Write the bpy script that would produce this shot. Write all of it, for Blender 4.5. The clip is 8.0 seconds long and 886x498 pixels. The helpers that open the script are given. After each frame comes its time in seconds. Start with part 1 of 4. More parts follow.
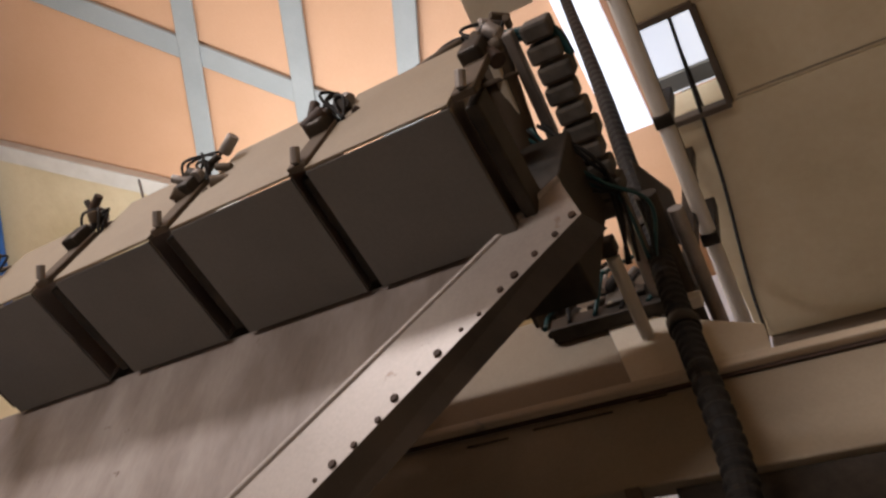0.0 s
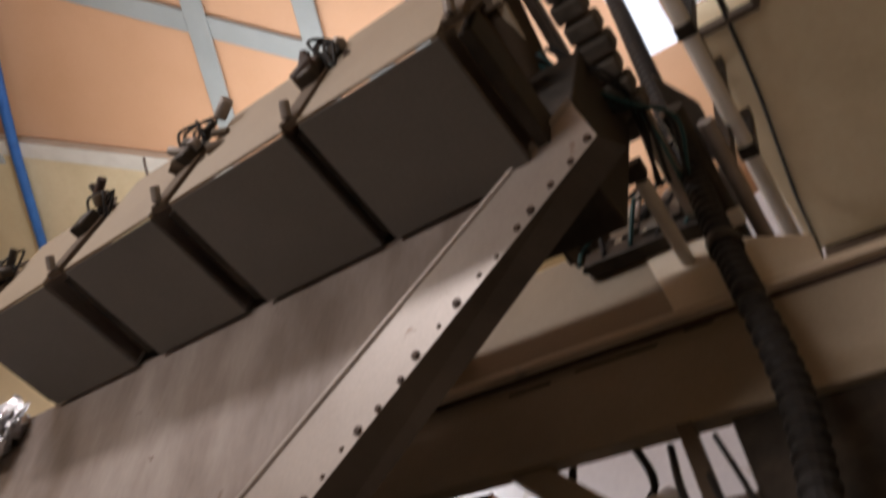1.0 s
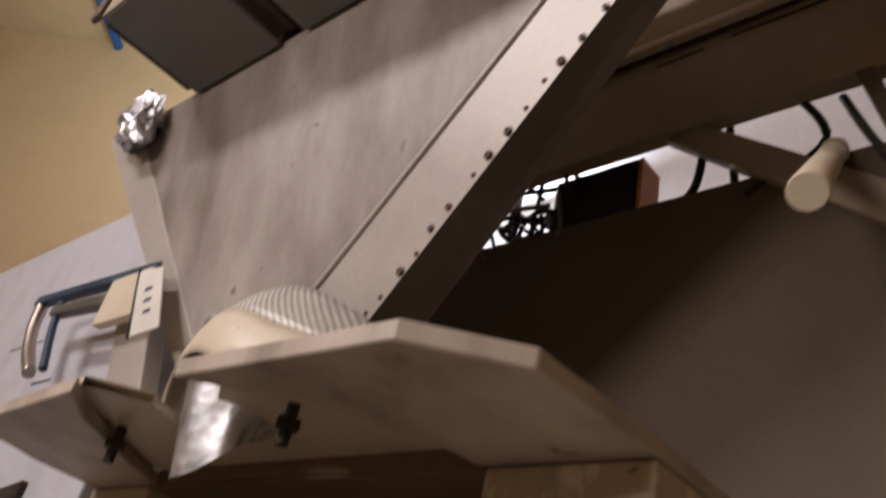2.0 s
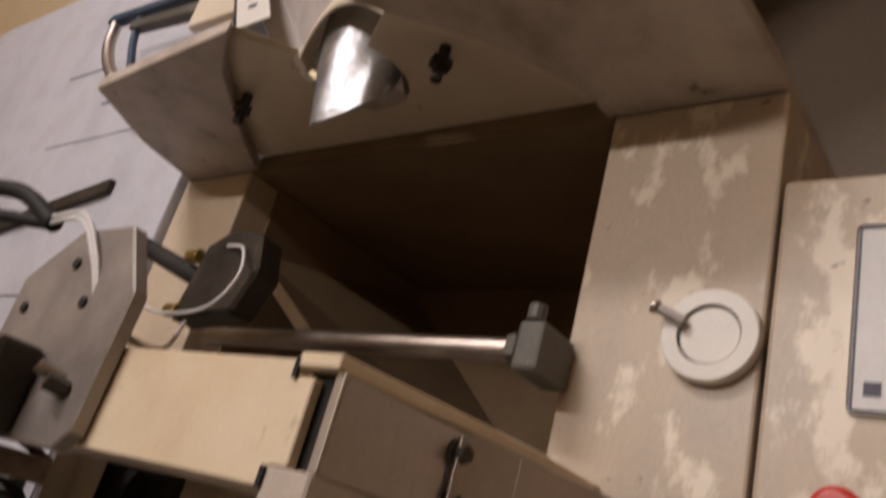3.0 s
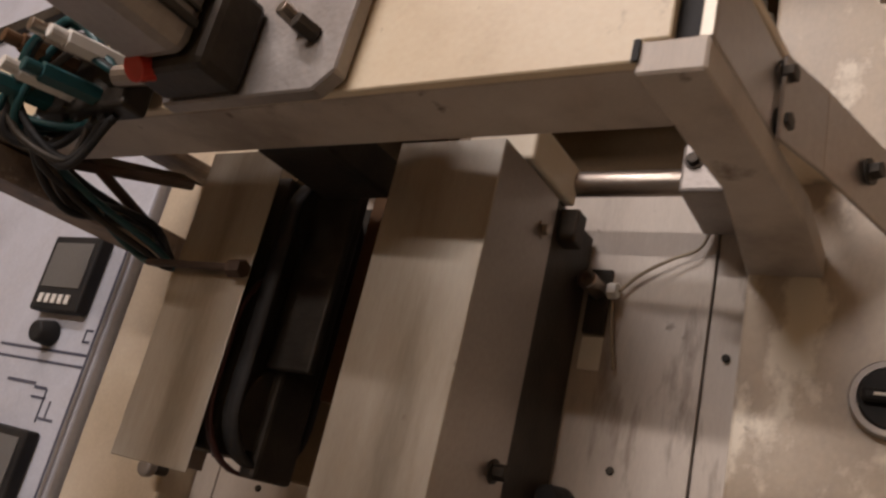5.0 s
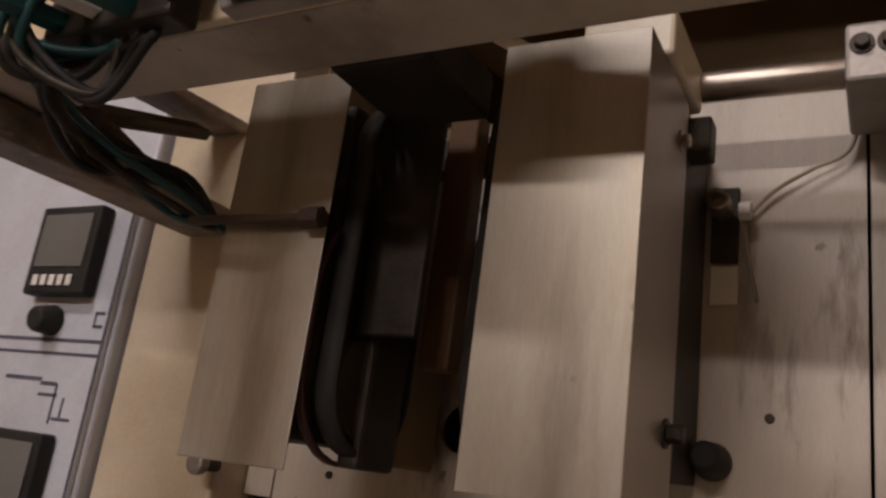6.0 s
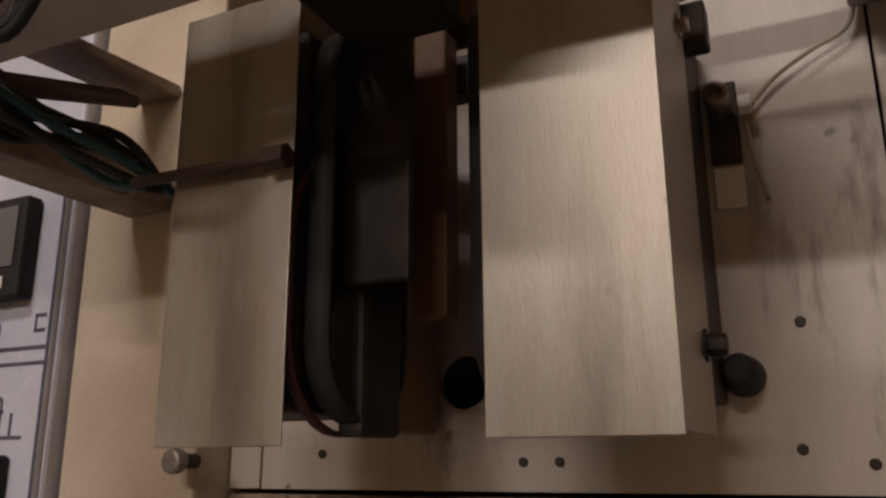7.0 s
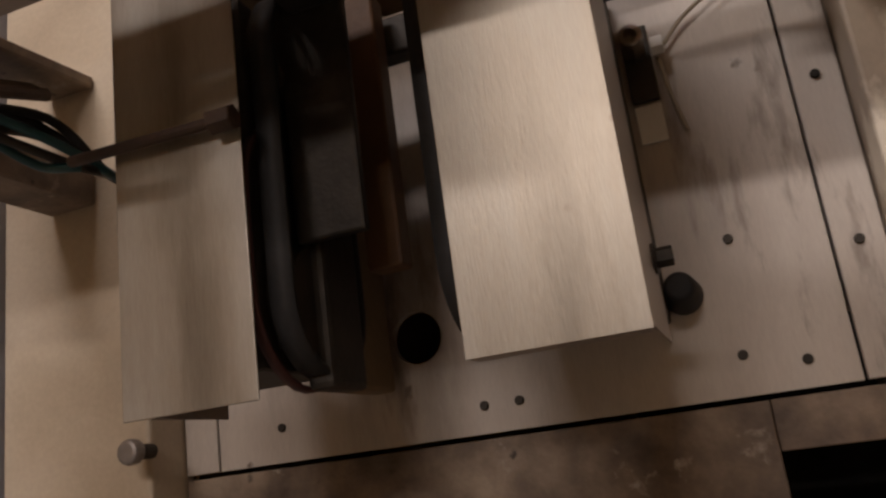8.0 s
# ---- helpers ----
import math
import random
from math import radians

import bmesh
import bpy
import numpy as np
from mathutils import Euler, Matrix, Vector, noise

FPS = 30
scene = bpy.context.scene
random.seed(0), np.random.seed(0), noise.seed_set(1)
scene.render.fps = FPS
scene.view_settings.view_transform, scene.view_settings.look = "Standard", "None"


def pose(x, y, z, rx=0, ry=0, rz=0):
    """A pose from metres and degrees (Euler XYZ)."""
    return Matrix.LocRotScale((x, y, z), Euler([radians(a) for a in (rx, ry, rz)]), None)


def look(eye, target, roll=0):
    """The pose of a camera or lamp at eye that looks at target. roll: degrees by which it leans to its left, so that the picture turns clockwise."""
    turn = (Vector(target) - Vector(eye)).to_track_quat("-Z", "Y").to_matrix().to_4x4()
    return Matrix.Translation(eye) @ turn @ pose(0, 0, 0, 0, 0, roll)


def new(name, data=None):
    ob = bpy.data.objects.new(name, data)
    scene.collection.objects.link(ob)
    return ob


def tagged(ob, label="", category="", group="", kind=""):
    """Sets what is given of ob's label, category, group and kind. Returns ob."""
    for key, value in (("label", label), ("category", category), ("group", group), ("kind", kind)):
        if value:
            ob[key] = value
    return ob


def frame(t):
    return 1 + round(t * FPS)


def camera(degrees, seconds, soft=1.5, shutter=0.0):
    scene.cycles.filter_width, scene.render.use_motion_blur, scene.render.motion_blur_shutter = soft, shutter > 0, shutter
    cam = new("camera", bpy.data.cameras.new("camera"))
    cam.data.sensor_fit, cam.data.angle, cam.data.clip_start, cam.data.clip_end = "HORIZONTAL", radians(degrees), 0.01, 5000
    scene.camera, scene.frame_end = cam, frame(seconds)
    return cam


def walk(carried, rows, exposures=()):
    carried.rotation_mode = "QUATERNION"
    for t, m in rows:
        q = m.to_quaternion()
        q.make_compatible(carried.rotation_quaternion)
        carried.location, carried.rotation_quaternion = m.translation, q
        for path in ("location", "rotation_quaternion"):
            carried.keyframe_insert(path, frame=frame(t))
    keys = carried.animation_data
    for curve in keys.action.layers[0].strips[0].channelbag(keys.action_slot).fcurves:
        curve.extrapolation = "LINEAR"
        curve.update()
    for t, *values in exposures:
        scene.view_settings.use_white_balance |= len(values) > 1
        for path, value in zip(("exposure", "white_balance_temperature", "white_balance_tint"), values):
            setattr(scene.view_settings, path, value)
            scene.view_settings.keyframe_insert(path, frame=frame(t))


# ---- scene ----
cam = camera(57.6, 8.0, soft=2.4, shutter=0.4)
PATH = [
    (0, (0.614, -0.565, -0.160), (-0.251, 0.253, 1.447), 20.7),
    (0.5, (0.613, -0.519, -0.109), (-0.295, 0.207, 1.519), 22.9),
    (0.6, (0.607, -0.514, -0.105), (-0.306, 0.216, 1.517), 22.2),
    (1.0, (0.610, -0.517, -0.109), (-0.383, 0.333, 1.405), 16.6),
    (1.2, (0.596, -0.512, -0.112), (-0.504, 0.451, 1.253), 13.5),
    (2.3, (0.416, -0.555, -0.303), (-0.827, 0.650, 0.700), 15.2),
    (2.5, (0.404, -0.563, -0.360), (-0.845, 0.680, 0.586), 15.9),
    (3, (0.351, -0.588, -0.462), (-0.878, 0.795, 0.296), 15.9),
    (3.5, (0.307, -0.576, -0.524), (-0.924, 0.875, 0.092), 17.9),
    (4, (0.281, -0.586, -0.552), (-0.961, 0.872, 0.02), 18.1),
    (4.5, (0.198, -0.618, -0.633), (-0.926, 0.914, -0.008), 15.2),
    (4.7, (0.169, -0.621, -0.657), (-0.912, 0.941, -0.033), 14.5),
    (5.8, (0.018, -0.561, -0.679), (-1.033, 1.031, -0.078), 11.2),
    (6, (-0.026, -0.57, -0.673), (-0.986, 1.099, -0.129), 7.8),
    (6.5, (-0.096, -0.546, -0.711), (-0.874, 1.209, -0.153), 3.0),
    (7, (-0.083, -0.522, -0.689), (-0.919, 1.222, -0.18), -0.3),
    (7.5, (-0.105, -0.519, -0.708), (-0.84, 1.276, -0.219), -4.7),
    (8, (-0.112, -0.54, -0.724), (-0.724, 1.297, -0.224), -7.7),
]
walk(cam, [(t, look(eye, target, roll)) for t, eye, target, roll in PATH], exposures=((0.0, -0.22), (1.2, -0.36), (2.4, -0.03), (4.7, 0.0), (6.0, -0.14), (8.0, -0.2)))

# ---- light, sky, exposure ----
world = bpy.data.worlds.new("world")
scene.world = world
world.use_nodes = True
wn = world.node_tree.nodes
sky = wn.new("ShaderNodeTexSky")
sky.sky_type, sky.sun_disc = "NISHITA", False
sky.sun_elevation, sky.sun_rotation = radians(40), radians(120)
world.node_tree.links.new(sky.outputs["Color"], wn["Background"].inputs["Color"])
wn["Background"].inputs["Strength"].default_value = 0.1


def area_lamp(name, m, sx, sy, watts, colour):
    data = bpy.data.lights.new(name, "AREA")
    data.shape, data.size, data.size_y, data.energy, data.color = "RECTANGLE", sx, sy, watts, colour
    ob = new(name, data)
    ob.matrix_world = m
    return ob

# unseen tube lights, added to light the machine from front and behind
ADDED_LAMPS = ((-0.35, -2.4, 0.42, -8, 22, 6, 75, (1.0, 0.89, 0.86)), (-0.95, -2.2, 1.75, -20, 44, 10, 52, (1.0, 0.925, 0.94)), (-1.3, 0.82, 1.3, 14, 9, 46, 25, (0.95, 0.96, 1.0)))
for lx, ly, lz, turn, ahead, up, tilt, tint in ADDED_LAMPS:
    area_lamp("added_tube_glow", pose(lx, ly, lz, tilt, 0, turn), 1.2, 0.06, ahead, tint)
    area_lamp("added_tube_glow", pose(lx, ly, lz + 0.09, 180, 0, turn), 1.2, 0.06, up, tint)


# ---- materials ----
def material(name, colours, scale=8.0, rough=0.6, metal=0.0, bump=0.15, grain=220.0, stretch=(1, 1, 1), chips=None, chip_scale=9.0, chip_at=0.6, spots=None, chip_soft=0.02):
    """Two or three colours mixed by stains and grain; chips: colour of worn patches with hard edges."""
    m = bpy.data.materials.new(name)
    m.use_nodes = True
    nt = m.node_tree
    n, link = nt.nodes, nt.links.new
    bsdf = n["Principled BSDF"]
    bsdf.inputs["Metallic"].default_value = metal
    co = n.new("ShaderNodeTexCoord")
    mp = n.new("ShaderNodeMapping")
    mp.inputs["Scale"].default_value = stretch
    link(co.outputs["Object"], mp.inputs["Vector"])
    big = n.new("ShaderNodeTexNoise")
    big.inputs["Scale"].default_value, big.inputs["Detail"].default_value, big.inputs["Roughness"].default_value = scale, 6, 0.6
    fine = n.new("ShaderNodeTexNoise")
    fine.inputs["Scale"].default_value, fine.inputs["Detail"].default_value = grain, 4
    for t in (big, fine):
        link(mp.outputs["Vector"], t.inputs["Vector"])
    ramp = n.new("ShaderNodeValToRGB")
    ramp.color_ramp.elements[0].position, ramp.color_ramp.elements[1].position = 0.32, 0.68
    ramp.color_ramp.elements[0].color = (*colours[0], 1)
    ramp.color_ramp.elements[1].color = (*colours[-1], 1)
    if len(colours) > 2:
        e = ramp.color_ramp.elements.new(0.5)
        e.color = (*colours[1], 1)
    link(big.outputs["Fac"], ramp.inputs["Fac"])
    mix = n.new("ShaderNodeMix")
    mix.data_type, mix.blend_type = "RGBA", "OVERLAY"
    mix.inputs["Factor"].default_value = 0.16
    link(ramp.outputs["Color"], mix.inputs["A"])
    link(fine.outputs["Color"], mix.inputs["B"])
    bw = n.new("ShaderNodeRGBToBW")
    link(fine.outputs["Color"], bw.inputs["Color"])
    link(bw.outputs["Val"], mix.inputs["B"])
    out = mix.outputs["Result"]
    if chips:
        ch = n.new("ShaderNodeTexNoise")
        ch.inputs["Scale"].default_value, ch.inputs["Detail"].default_value, ch.inputs["Roughness"].default_value = chip_scale, 8, 0.62
        link(mp.outputs["Vector"], ch.inputs["Vector"])
        st = n.new("ShaderNodeMapRange")
        st.inputs["From Min"].default_value, st.inputs["From Max"].default_value = chip_at, chip_at + chip_soft
        link(ch.outputs["Fac"], st.inputs["Value"])
        mc = n.new("ShaderNodeMix")
        mc.data_type = "RGBA"
        mc.inputs["B"].default_value = (*chips, 1)
        link(st.outputs["Result"], mc.inputs["Factor"])
        link(out, mc.inputs["A"])
        out = mc.outputs["Result"]
    if spots:
        vo = n.new("ShaderNodeTexNoise")
        vo.inputs["Scale"].default_value, vo.inputs["Detail"].default_value = 38.0, 3
        link(co.outputs["Object"], vo.inputs["Vector"])
        st = n.new("ShaderNodeMapRange")
        st.inputs["From Min"].default_value, st.inputs["From Max"].default_value = 0.7, 0.76
        link(vo.outputs["Fac"], st.inputs["Value"])
        ms = n.new("ShaderNodeMix")
        ms.data_type = "RGBA"
        ms.inputs["B"].default_value = (*spots, 1)
        link(st.outputs["Result"], ms.inputs["Factor"])
        link(out, ms.inputs["A"])
        out = ms.outputs["Result"]
    link(out, bsdf.inputs["Base Color"])
    rr = n.new("ShaderNodeMapRange")
    rr.inputs["To Min"].default_value, rr.inputs["To Max"].default_value = max(0.05, rough - 0.12), min(1, rough + 0.15)
    link(big.outputs["Fac"], rr.inputs["Value"])
    link(rr.outputs["Result"], bsdf.inputs["Roughness"])
    bp = n.new("ShaderNodeBump")
    bp.inputs["Strength"].default_value, bp.inputs["Distance"].default_value = bump, 0.002
    link(fine.outputs["Fac"], bp.inputs["Height"])
    link(bp.outputs["Normal"], bsdf.inputs["Normal"])
    return m


CREAM = material("cream_paint", [(0.44, 0.35, 0.25), (0.54, 0.44, 0.32), (0.60, 0.50, 0.38)], 5, 0.42, bump=0.1, chips=(0.36, 0.31, 0.26), chip_scale=7, chip_at=0.64)
CREAM_WORN = material("worn_cream_paint", [(0.40, 0.325, 0.25), (0.49, 0.395, 0.29), (0.45, 0.355, 0.25)], 6, 0.4, bump=0.12, chips=(0.72, 0.63, 0.50), chip_scale=13, chip_at=0.525, chip_soft=0.06, stretch=(1.25, 1, 0.75), spots=(0.16, 0.11, 0.07))
CREAM_CLEAN = material("clean_cream_paint", [(0.62, 0.53, 0.40), (0.70, 0.61, 0.48)], 7, 0.4, bump=0.08, spots=(0.30, 0.21, 0.12))
BEAM_CREAM = material("yellowed_cream_paint", [(0.58, 0.45, 0.30), (0.68, 0.55, 0.38), (0.72, 0.60, 0.43)], 9, 0.42, bump=0.08, spots=(0.26, 0.17, 0.09), chips=(0.42, 0.33, 0.22), chip_scale=13, chip_at=0.64, chip_soft=0.05)
DIRTY = material("grimy_brown_cream_paint", [(0.08, 0.055, 0.04), (0.19, 0.135, 0.095), (0.33, 0.25, 0.18)], 16, 0.6, bump=0.3, chips=(0.40, 0.34, 0.28), chip_scale=18, chip_at=0.6, chip_soft=0.06, spots=(0.05, 0.035, 0.025))
FLANGE = material("pale_dusty_steel", [(0.38, 0.33, 0.295), (0.50, 0.45, 0.41)], 5, 0.45, metal=0.2, bump=0.1, spots=(0.3, 0.22, 0.17))
# darkened brown for the hopper's side faces: their shade is in the colour
SIDE_SHADE = material("shaded_side_steel", [(0.06, 0.048, 0.038), (0.12, 0.098, 0.08)], 5, 0.55, metal=0.15, bump=0.1, stretch=(1, 1, 3))
RUST = material("rusty_steel", [(0.035, 0.02, 0.013), (0.075, 0.042, 0.026)], 30, 0.7, bump=0.4)
PLATE = material("pale_printed_plate", [(0.58, 0.56, 0.54), (0.68, 0.66, 0.64)], 12, 0.45, spots=(0.35, 0.3, 0.26))
TAN = material("tan_paint", [(0.26, 0.205, 0.14), (0.34, 0.275, 0.195)], 5, 0.55, bump=0.08)
PINKISH = material("stained_grey_cream_paint", [(0.30, 0.245, 0.20), (0.47, 0.40, 0.335), (0.56, 0.49, 0.42)], 3.2, 0.5, bump=0.1, stretch=(3.5, 3, 0.7), spots=(0.14, 0.10, 0.07), chips=(0.17, 0.12, 0.085), chip_scale=4.5, chip_at=0.63, chip_soft=0.09)
BROWN = material("brown_steel", [(0.10, 0.074, 0.052), (0.14, 0.108, 0.08)], 3, 0.7, bump=0.08)
# brown of the recess walls, with the shade in there put into the colour
SHADED_BROWN = material("shaded_brown_steel", [(0.17, 0.115, 0.065), (0.24, 0.165, 0.10)], 4, 0.85)
STEEL = material("brushed_stainless_steel", [(0.25, 0.215, 0.17), (0.38, 0.33, 0.265), (0.45, 0.41, 0.35)], 4, 0.42, metal=0.7, bump=0.1, grain=160, stretch=(6, 6, 0.8), spots=(0.22, 0.18, 0.14))
STEEL_SIDE = material("plain_stainless_steel", [(0.33, 0.29, 0.26), (0.42, 0.38, 0.345)], 5, 0.42, metal=1.0, bump=0.06)
CHROME = material("chromed_steel", [(0.28, 0.24, 0.20), (0.42, 0.36, 0.31)], 20, 0.36, metal=1.0, bump=0.03)
ALU = material("cast_aluminium", [(0.26, 0.23, 0.21), (0.38, 0.34, 0.31)], 14, 0.5, metal=0.6, bump=0.2, spots=(0.1, 0.08, 0.07))
DARK_STEEL = material("oily_dark_steel", [(0.028, 0.024, 0.02), (0.075, 0.062, 0.05)], 18, 0.5, metal=0.4, bump=0.2)
GREY_PAINT = material("grey_green_paint", [(0.06, 0.055, 0.045), (0.12, 0.11, 0.09)], 20, 0.5, bump=0.15, chips=(0.4, 0.34, 0.25), chip_scale=30, chip_at=0.66)
RUBBER = material("black_rubber", [(0.018, 0.017, 0.017), (0.035, 0.032, 0.03)], 20, 0.6)
RED_RUBBER = material("red_brown_rubber", [(0.035, 0.008, 0.007), (0.06, 0.014, 0.011)], 20, 0.6)
WOOD_PAD = material("brown_bakelite", [(0.10, 0.05, 0.025), (0.16, 0.085, 0.04)], 12, 0.45)
GREY_PAN = material("dull_grey_steel", [(0.15, 0.145, 0.135), (0.20, 0.19, 0.18)], 4, 0.55, metal=0.35, bump=0.06)
FUNNEL = material("dusty_stainless_steel", [(0.20, 0.16, 0.135), (0.33, 0.28, 0.25), (0.46, 0.41, 0.375)], 4, 0.5, metal=0.1, bump=0.1, grain=90, stretch=(1.6, 1, 0.6), spots=(0.2, 0.15, 0.12))
CABINET = material("pale_blue_grey_panel", [(0.44, 0.44, 0.48), (0.53, 0.53, 0.58), (0.48, 0.47, 0.50)], 6, 0.45, bump=0.05)
INK = material("dark_ink", [(0.06, 0.06, 0.09), (0.10, 0.10, 0.13)], 30, 0.6)
WALL_YELLOW = material("yellow_wall_paint", [(0.62, 0.50, 0.30), (0.76, 0.63, 0.42), (0.70, 0.58, 0.37)], 1.3, 0.75, bump=0.2, grain=60)
WALL_WHITE = material("bluish_white_wall_paint", [(0.50, 0.50, 0.54), (0.62, 0.62, 0.66)], 2.2, 0.7, bump=0.2, grain=60, chips=(0.42, 0.40, 0.40), chip_scale=4, chip_at=0.66)
ORANGE = material("orange_board", [(0.66, 0.38, 0.22), (0.74, 0.44, 0.27)], 1.2, 0.6, bump=0.05)
BATTEN = material("blue_grey_batten", [(0.34, 0.37, 0.37), (0.42, 0.45, 0.45)], 3, 0.6)
BLUE = material("blue_plastic", [(0.02, 0.11, 0.38), (0.03, 0.15, 0.48)], 10, 0.4)
TEAL = material("teal_plastic", [(0.006, 0.045, 0.05), (0.01, 0.07, 0.075)], 10, 0.4)
WHITE = material("white_plastic", [(0.66, 0.62, 0.56), (0.76, 0.72, 0.66)], 12, 0.5)
RED = material("red_plastic", [(0.45, 0.03, 0.02), (0.55, 0.05, 0.03)], 12, 0.35)
FILM = material("crinkled_silver_film", [(0.50, 0.51, 0.54), (0.78, 0.79, 0.82)], 30, 0.44, metal=1.0, bump=1.0, grain=45)
FLOOR = material("concrete_floor", [(0.20, 0.19, 0.17), (0.30, 0.28, 0.25)], 1.5, 0.8, bump=0.3)
BRICK = material("rough_grey_stone", [(0.07, 0.06, 0.05), (0.16, 0.14, 0.12)], 20, 0.9, bump=0.5, grain=60)
LAMP_GLOW = bpy.data.materials.new("lamp_glow")
LAMP_GLOW.use_nodes = True
LAMP_GLOW.node_tree.nodes["Principled BSDF"].inputs["Emission Color"].default_value = (1, 0.9, 0.75, 1)
LAMP_GLOW.node_tree.nodes["Principled BSDF"].inputs["Emission Strength"].default_value = 6
DAY = bpy.data.materials.new("daylight_backdrop")
DAY.use_nodes = True
DAY.node_tree.nodes["Principled BSDF"].inputs["Base Color"].default_value = (0.7, 0.75, 0.85, 1)
DAY.node_tree.nodes["Principled BSDF"].inputs["Emission Color"].default_value = (0.80, 0.85, 1.0, 1)
DAY.node_tree.nodes["Principled BSDF"].inputs["Emission Strength"].default_value = 0.9

for m in (RUBBER, DARK_STEEL, WOOD_PAD, SHADED_BROWN, BROWN):
    m.node_tree.nodes["Principled BSDF"].inputs["Specular IOR Level"].default_value = 0.2


# ---- mesh helpers ----
def part(name, bm, mat, parent=None, label="", smooth=False):
    me = bpy.data.meshes.new(name)
    bmesh.ops.recalc_face_normals(bm, faces=bm.faces)
    if smooth:
        for fc in bm.faces:
            fc.smooth = len(fc.verts) < 5
    bm.to_mesh(me)
    bm.free()
    me.materials.append(mat)
    ob = new(name, me)
    if parent:
        ob.parent = parent
    if label:
        ob["label"] = label
    return ob


def thing(name, label, category, group="", kind=""):
    return tagged(new(name), label, category, group, kind)


def bevel(bm, width, segments=2):
    if width:
        bmesh.ops.bevel(bm, geom=bm.edges[:], offset=width, segments=segments, profile=0.5, affect="EDGES")
    return bm


def box(x0, x1, y0, y1, z0, z1, b=0.002, bm=None):
    own = bmesh.new()
    bmesh.ops.create_cube(own, size=1, matrix=Matrix.Translation(((x0 + x1) / 2, (y0 + y1) / 2, (z0 + z1) / 2)) @ Matrix.Diagonal((x1 - x0, y1 - y0, z1 - z0, 1)))
    bevel(own, b)
    return join(bm, own)


def join(bm, own):
    if bm is None:
        return own
    tmp = bpy.data.meshes.new("tmp")
    own.to_mesh(tmp)
    own.free()
    bm.from_mesh(tmp)
    bpy.data.meshes.remove(tmp)
    return bm


def prism(points, direction, b=0.0015, bm=None):
    """A flat outline of 3D points, given thickness along direction."""
    own = bmesh.new()
    vs = [own.verts.new(p) for p in points]
    fc = own.faces.new(vs)
    r = bmesh.ops.extrude_face_region(own, geom=[fc])
    bmesh.ops.translate(own, vec=Vector(direction), verts=[v for v in r["geom"] if isinstance(v, bmesh.types.BMVert)])
    bmesh.ops.recalc_face_normals(own, faces=own.faces)
    bevel(own, b, 1)
    return join(bm, own)


def rod(a, c, r, r2=None, n=20, b=0.001, bm=None):
    a, c = Vector(a), Vector(c)
    own = bmesh.new()
    q = (c - a).to_track_quat("Z", "Y").to_matrix().to_4x4()
    bmesh.ops.create_cone(own, cap_ends=True, segments=n, radius1=r, radius2=r if r2 is None else r2, depth=(c - a).length, matrix=Matrix.Translation((a + c) / 2) @ q)
    if b:
        caps = [e for e in own.edges if any(len(fc.verts) > 4 for fc in e.link_faces)]
        bmesh.ops.bevel(own, geom=caps, offset=b, segments=2, profile=0.5, affect="EDGES")
    return join(bm, own)


def ring(c, axis, r0, r1, depth, n=32, bm=None):
    """A washer round an axis."""
    own = bmesh.new()
    q = Vector(axis).to_track_quat("Z", "Y").to_matrix().to_4x4()
    m = Matrix.Translation(c) @ q
    prof = [(r0, 0), (r1 - 0.001, 0), (r1, 0.001), (r1, depth - 0.001), (r1 - 0.001, depth), (r0, depth)]
    rows = [[own.verts.new(m @ Vector((r * math.cos(2 * math.pi * i / n), r * math.sin(2 * math.pi * i / n), h))) for r, h in prof] for i in range(n)]
    for i in range(n):
        a, d = rows[i], rows[(i + 1) % n]
        for j in range(len(prof)):
            k = (j + 1) % len(prof)
            own.faces.new((a[j], d[j], d[k], a[k]))
    return join(bm, own)


def smooth_line(points, steps=8):
    pts = [Vector(p) for p in points]
    ext = [2 * pts[0] - pts[1]] + pts + [2 * pts[-1] - pts[-2]]
    out = []
    for i in range(1, len(ext) - 2):
        a, c, d, e = ext[i - 1:i + 3]
        for s in range(steps):
            t = s / steps
            out.append(0.5 * (2 * c + (d - a) * t + (2 * a - 5 * c + 4 * d - e) * t * t + (3 * c - a - 3 * d + e) * t ** 3))
    out.append(pts[-1])
    return out


def hose(points, r, n=10, steps=8, bm=None, wave=0.0, waves=1):
    """A bent tube along a line; wave: relief of a ribbed hose."""
    line = smooth_line(points, steps)
    own = bmesh.new()
    rows, up = [], Vector((0, 0, 1))
    for i, p in enumerate(line):
        d = (line[min(i + 1, len(line) - 1)] - line[max(i - 1, 0)]).normalized()
        s = d.cross(up)
        s = s.normalized() if s.length > 0.05 else d.cross(Vector((1, 0, 0))).normalized()
        w = s.cross(d)
        rr = r + (wave if i % (2 * waves) < waves else 0)
        rows.append([own.verts.new(p + rr * (math.cos(2 * math.pi * k / n) * s + math.sin(2 * math.pi * k / n) * w)) for k in range(n)])
    for a, c in zip(rows, rows[1:]):
        for k in range(n):
            own.faces.new((a[k], a[(k + 1) % n], c[(k + 1) % n], c[k]))
    own.faces.new(rows[0][::-1])
    own.faces.new(rows[-1])
    return join(bm, own)


def bolt(c, axis, r=0.006, h=0.005):
    """Hexagon head on a washer, standing on a face at c."""
    c, axis = Vector(c), Vector(axis).normalized()
    bm = rod(c, c + axis * 0.0015, r * 1.5, n=16, b=0)
    return rod(c + axis * 0.0015, c + axis * (h + 0.0015), r, n=6, b=0.0008, bm=bm)


# ---- the room, turned against the machine ----
GROUND, TOP = -1.75, 3.0
TURN = Matrix.Rotation(radians(37), 4, "Z")


